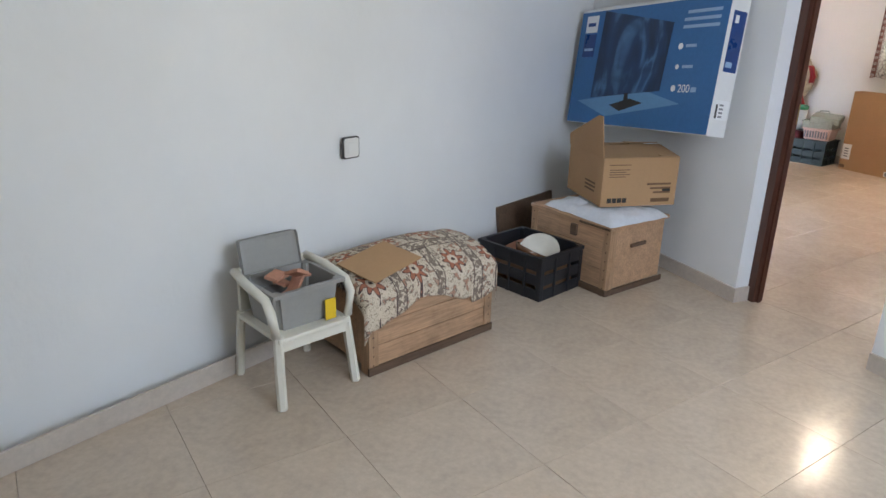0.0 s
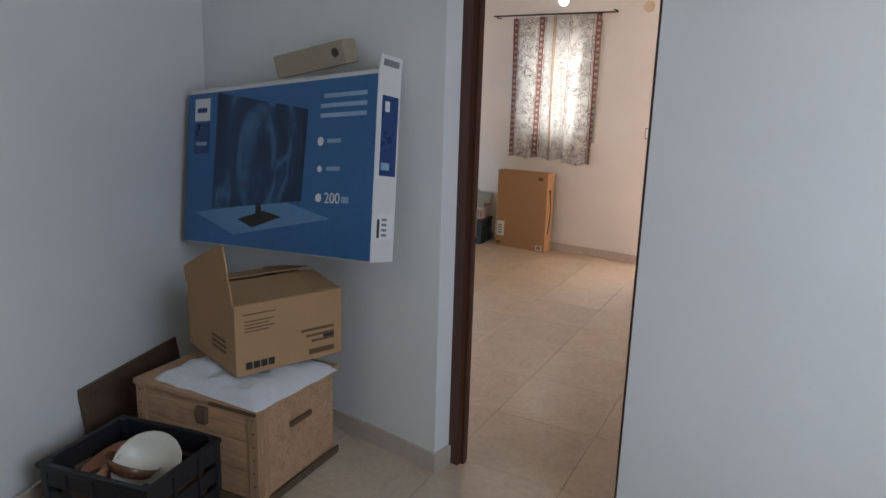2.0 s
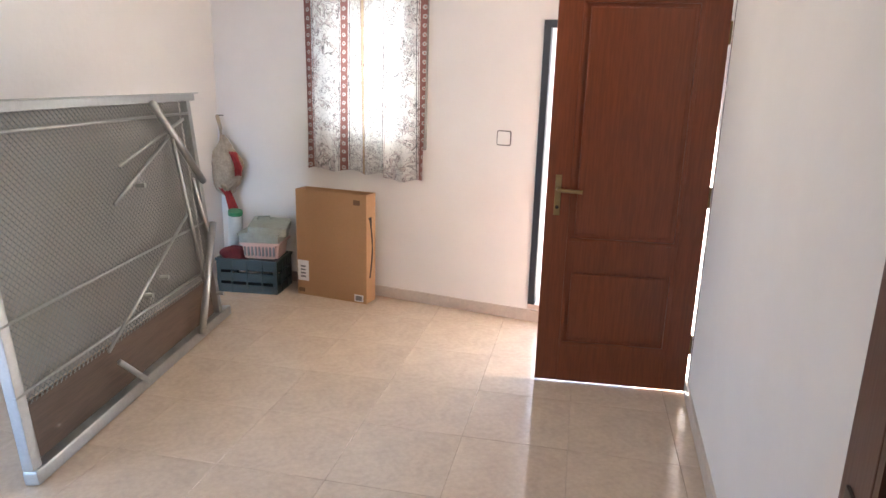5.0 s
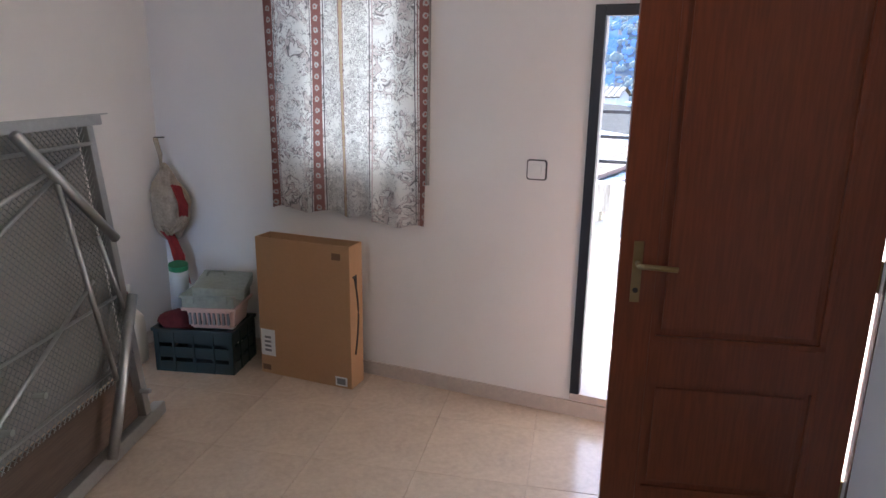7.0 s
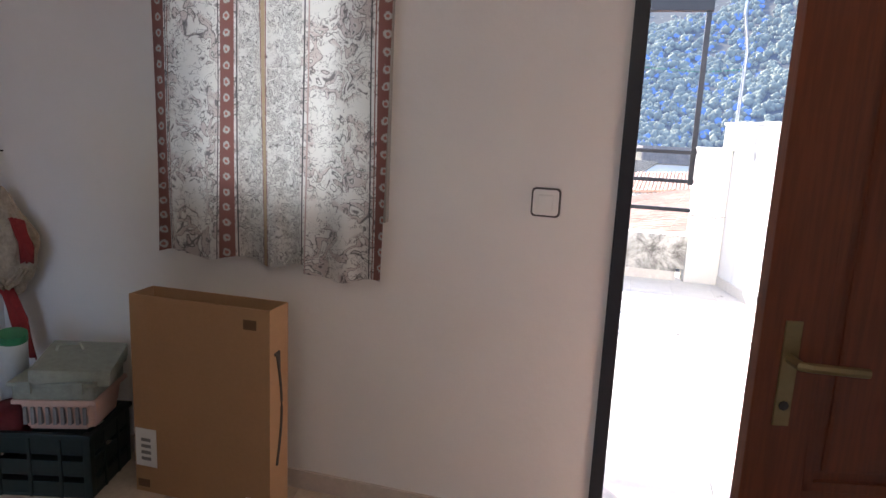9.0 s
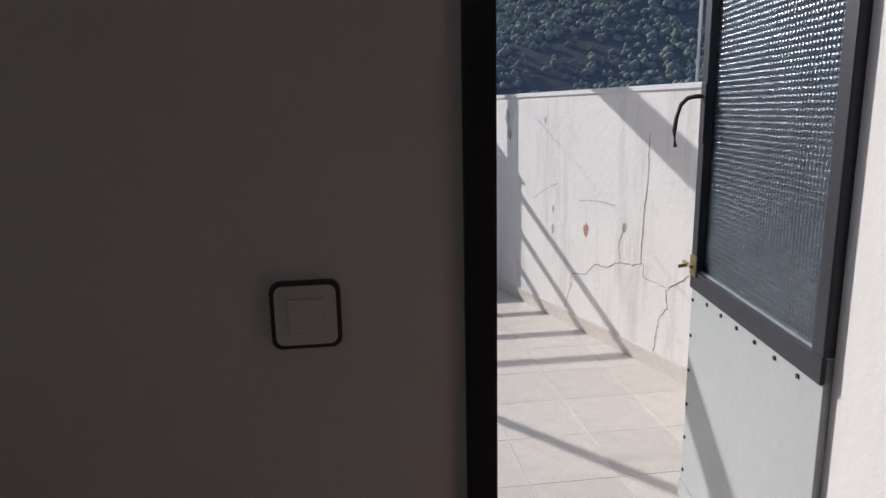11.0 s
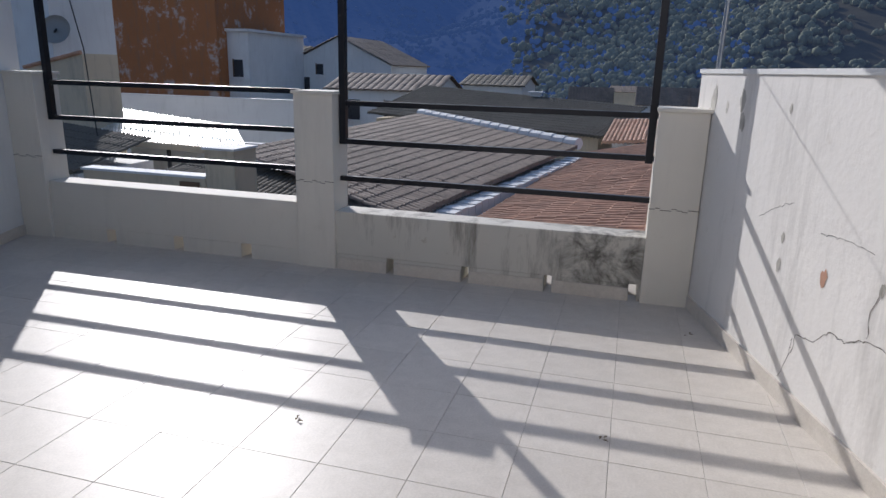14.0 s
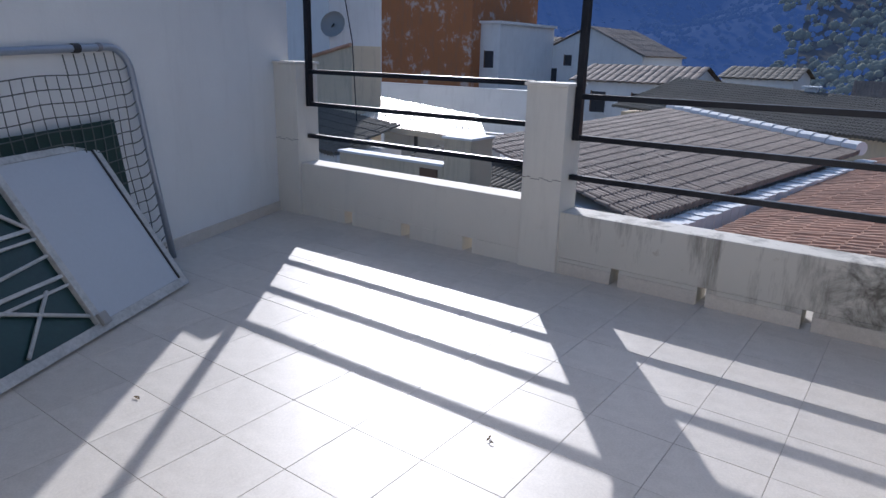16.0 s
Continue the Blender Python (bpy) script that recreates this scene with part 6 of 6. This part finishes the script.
part("sheet_roof", tile_roof((-6.4, 8.6, -0.55), (-3.6, 7.7, -0.42), (-3.4, 6.6, -0.6), (-6.2, 7.4, -0.75), 0.14, 1.2, 0.03), M_AWN, ls)
yw = thing("yard_house", pose(0, 0, 0), "low cream-rendered yard house with a taller end pier", "house")
part("wall", B(-7.7, -5.46, 8.50, 8.72, -7, -0.16), M_CREAM, yw)
part("wall_cap", B(-7.72, -5.45, 8.47, 8.75, -0.16, -0.12, 0.006), M_HOUSE, yw)
part("window", B(-5.90, -5.56, 8.47, 8.52, -0.42, -0.22), M_SHUT, yw)
part("pier", B(-5.45, -4.95, 8.5, 9.1, -7, 0.28, 0.01), M_CREAM, yw)
part("pier_cap", B(-5.48, -4.92, 8.47, 9.13, 0.28, 0.315, 0.006), M_HOUSE, yw)
lf = thing("roof_house", pose(0, 0, 0), "low grey tiled roof beside the neighbouring wall", "house")
part("roof", tile_roof((-13.2, 13.0, 0.1), (-9.4, 12.2, -0.1), (-9.2, 9.8, -0.5), (-12.4, 10.4, -0.45)), M_TILE_D, lf)
part("wall", prism([(-13, 10.5), (-9.3, 10.0), (-9.4, 12.2), (-13.1, 13.0)], -7, -0.55), M_HOUSE, lf)

random.seed(5)
for i in range(9):
    x = random.uniform(-60, 30)
    y = random.uniform(95, 150)
    w = random.uniform(5, 9)
    house(x, x + w, y, y + 7, -20, -4.0 + random.uniform(-2, 2.5), -2.2 + random.uniform(0, 2), M_HOUSE if i % 3 else M_CREAM, M_TILE_G, "distant pale village house at the foot of the hill", ((x + 1.5, -6.5, 0.9, 1.1), (x + w - 1.5, -6.5, 0.9, 1.1)))


def terrain_z(x, y):
    d = math.hypot(x, y)
    z = -7.0
    if d > 40:
        z -= min(9.0, (d - 40) * 0.12)
    r = max(0.0, d - 130)
    side = 0.62 + 0.3 * math.tanh((x - 10) / 130) + 0.35 * math.tanh((-x - 160) / 120) * (x < -80)
    h = 290 * (1 - math.exp(-r * side / 330))
    h *= 0.85 + 0.3 * noise.noise((x * 0.004, y * 0.004, 3.1))
    h += 9 * noise.noise((x * 0.018, y * 0.018, 1.0)) * min(1, r / 80)
    return z + h * (1.0 if y > -200 else 0.5)


gm = bmesh.new()
radii = [0, 6, 14, 26, 40, 55, 70, 90, 110, 130, 150, 170, 190, 215, 240, 270, 300, 340, 380, 430, 500, 600, 720, 900, 1200, 1700, 2500]
seg = 120
rings_ = []
for r in radii:
    rings_.append([gm.verts.new((r * math.cos(2 * math.pi * k / seg), r * math.sin(2 * math.pi * k / seg), terrain_z(r * math.cos(2 * math.pi * k / seg), r * math.sin(2 * math.pi * k / seg)))) for k in range(seg)] if r else [gm.verts.new((0, 0, -7))])
for i in range(len(rings_) - 1):
    a, b = rings_[i], rings_[i + 1]
    for k in range(seg):
        k2 = (k + 1) % seg
        if len(a) == 1:
            gm.faces.new((a[0], b[k], b[k2]))
        else:
            gm.faces.new((a[k], b[k], b[k2], a[k2]))
land = setting("ground", gm, M_GROUND, "scrub-covered hillsides with blue haze painted in, and valley floor", "ground").data
# both slope materials carry the painted haze glow
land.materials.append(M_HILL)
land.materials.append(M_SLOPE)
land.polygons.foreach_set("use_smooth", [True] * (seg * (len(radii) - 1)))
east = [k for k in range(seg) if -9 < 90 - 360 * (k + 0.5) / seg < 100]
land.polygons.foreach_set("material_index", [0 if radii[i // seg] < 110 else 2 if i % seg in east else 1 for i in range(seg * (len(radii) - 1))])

# scattered trees and bushes on the slopes: a dense near wood and a thin far one with haze in its colour
ico = bmesh.new()
bmesh.ops.create_icosphere(ico, subdivisions=1, radius=1)
ico_v = [v.co.copy() for v in ico.verts]
ico.verts.index_update()
ico_f = [[v.index for v in f.verts] for f in ico.faces]
ico.free()


def wood_of_trees(name, total, a0, a1, d0, d1, size, material, label, seed):
    rng = random.Random(seed)
    V, Fc = [], []
    count = 0
    while count < total:
        a = rng.uniform(a0, a1)
        d = 120 * math.exp(rng.uniform(d0, d1))
        x, y = d * math.sin(a), d * math.cos(a)
        z = terrain_z(x, y)
        edge = min(1.0, (a - a0) / 0.18)
        if rng.random() > (0.62 + 0.9 * noise.noise((x * 0.02, y * 0.02, 7.0))) * edge:
            continue
        count += 1
        s = rng.uniform(0.6, 1.5) * (0.65 + d / 450) * size
        for k in range(2):
            o = Vector((rng.uniform(-0.7, 0.7) * s, rng.uniform(-0.7, 0.7) * s, rng.uniform(0.1, 0.7) * s))
            sx, sy, sz = (rng.uniform(0.5, 0.9) * s for _ in range(3))
            n0 = len(V)
            for v in ico_v:
                j = rng.uniform(0.75, 1.2)
                V.append((x + o.x + v.x * sx * j, y + o.y + v.y * sy * j, z + o.z + v.z * sz * j))
            Fc.extend([[n0 + q for q in f] for f in ico_f])
    me = bpy.data.meshes.new(name)
    me.from_pydata(V, [], Fc)
    me.materials.append(material)
    me.polygons.foreach_set("use_smooth", [True] * len(me.polygons))
    tagged(new(name, me), label, "trees", kind="stuff")


wood_of_trees("hillside_trees", 15000, -0.2, 0.95, 0.1, 1.5, 1.15, M_TREE, "dense olive and scrub trees on the near slope, with a faint painted haze", 11)
wood_of_trees("distant_trees", 5000, -0.85, 0.15, 0.2, 1.6, 0.8, M_TREE_FAR, "scrub on the far slopes with blue haze painted in", 12)

# ---- floor pieces, last ----


def tile_mesh(name, sx, sy, h, material, bev=0.0009):
    bm = B(-sx / 2, sx / 2, -sy / 2, sy / 2, -h, 0)
    top = [e for e in bm.edges if all(v.co.z > -1e-6 for v in e.verts)]
    bmesh.ops.bevel(bm, geom=top, offset=bev, segments=1, affect="EDGES")
    me = bpy.data.meshes.new(name)
    bm.to_mesh(me)
    bm.free()
    me.materials.append(material)
    return me


def inside(poly, x, y):
    c = False
    n = len(poly)
    for i in range(n):
        (x0, y0), (x1, y1) = poly[i], poly[(i + 1) % n]
        if (y0 > y) != (y1 > y) and x < (x1 - x0) * (y - y0) / (y1 - y0) + x0:
            c = not c
    return c


def lay(parent, poly, ox, oy, sx, sy, ztop, material, gap, margin, turn=0.0):
    me = tile_mesh("tile", sx - gap, sy - gap, 0.008, material)
    rng2 = random.Random(3)
    ca, sa = math.cos(radians(turn)), math.sin(radians(turn))
    k = 0
    for i in range(-30, 31):
        for j in range(-30, 31):
            u, v = (i + 0.5) * sx, (j + 0.5) * sy
            x, y = ox + u * ca - v * sa, oy + u * sa + v * ca
            if any(inside(poly, x + dx * margin, y + dy * margin) for dx in (-1, 0, 1) for dy in (-1, 0, 1)):
                t = new("tile", me)
                t.parent = parent
                t.matrix_basis = pose(x, y, ztop + rng2.uniform(-0.0004, 0.0004), rng2.uniform(-0.03, 0.03), rng2.uniform(-0.03, 0.03), turn)
                k += 1
    return k


lay(floor, [(1.7, YB), (SX, YB), (SX, YD0), (RX, YD0), (RX, YD1), (1.77, YD1), (1.15, 0), (XL, 0), (XL, YD1), (LX, YD1), (LX, YD0), (-0.6, YD0)], 0.657, -2.909, 0.46, 0.46, 0.0, M_FLOOR, 0.0013, 0.25, 11.5)
terrace = bpy.data.objects["terrace_slab"]
lay(terrace, [(-2.9, YO), (2.1, YO), (1.05, 4.3), (-4.2, 4.3)], -1.41, 1.612, 0.345, 0.345, ZT, M_TERR, 0.0019, 0.15)
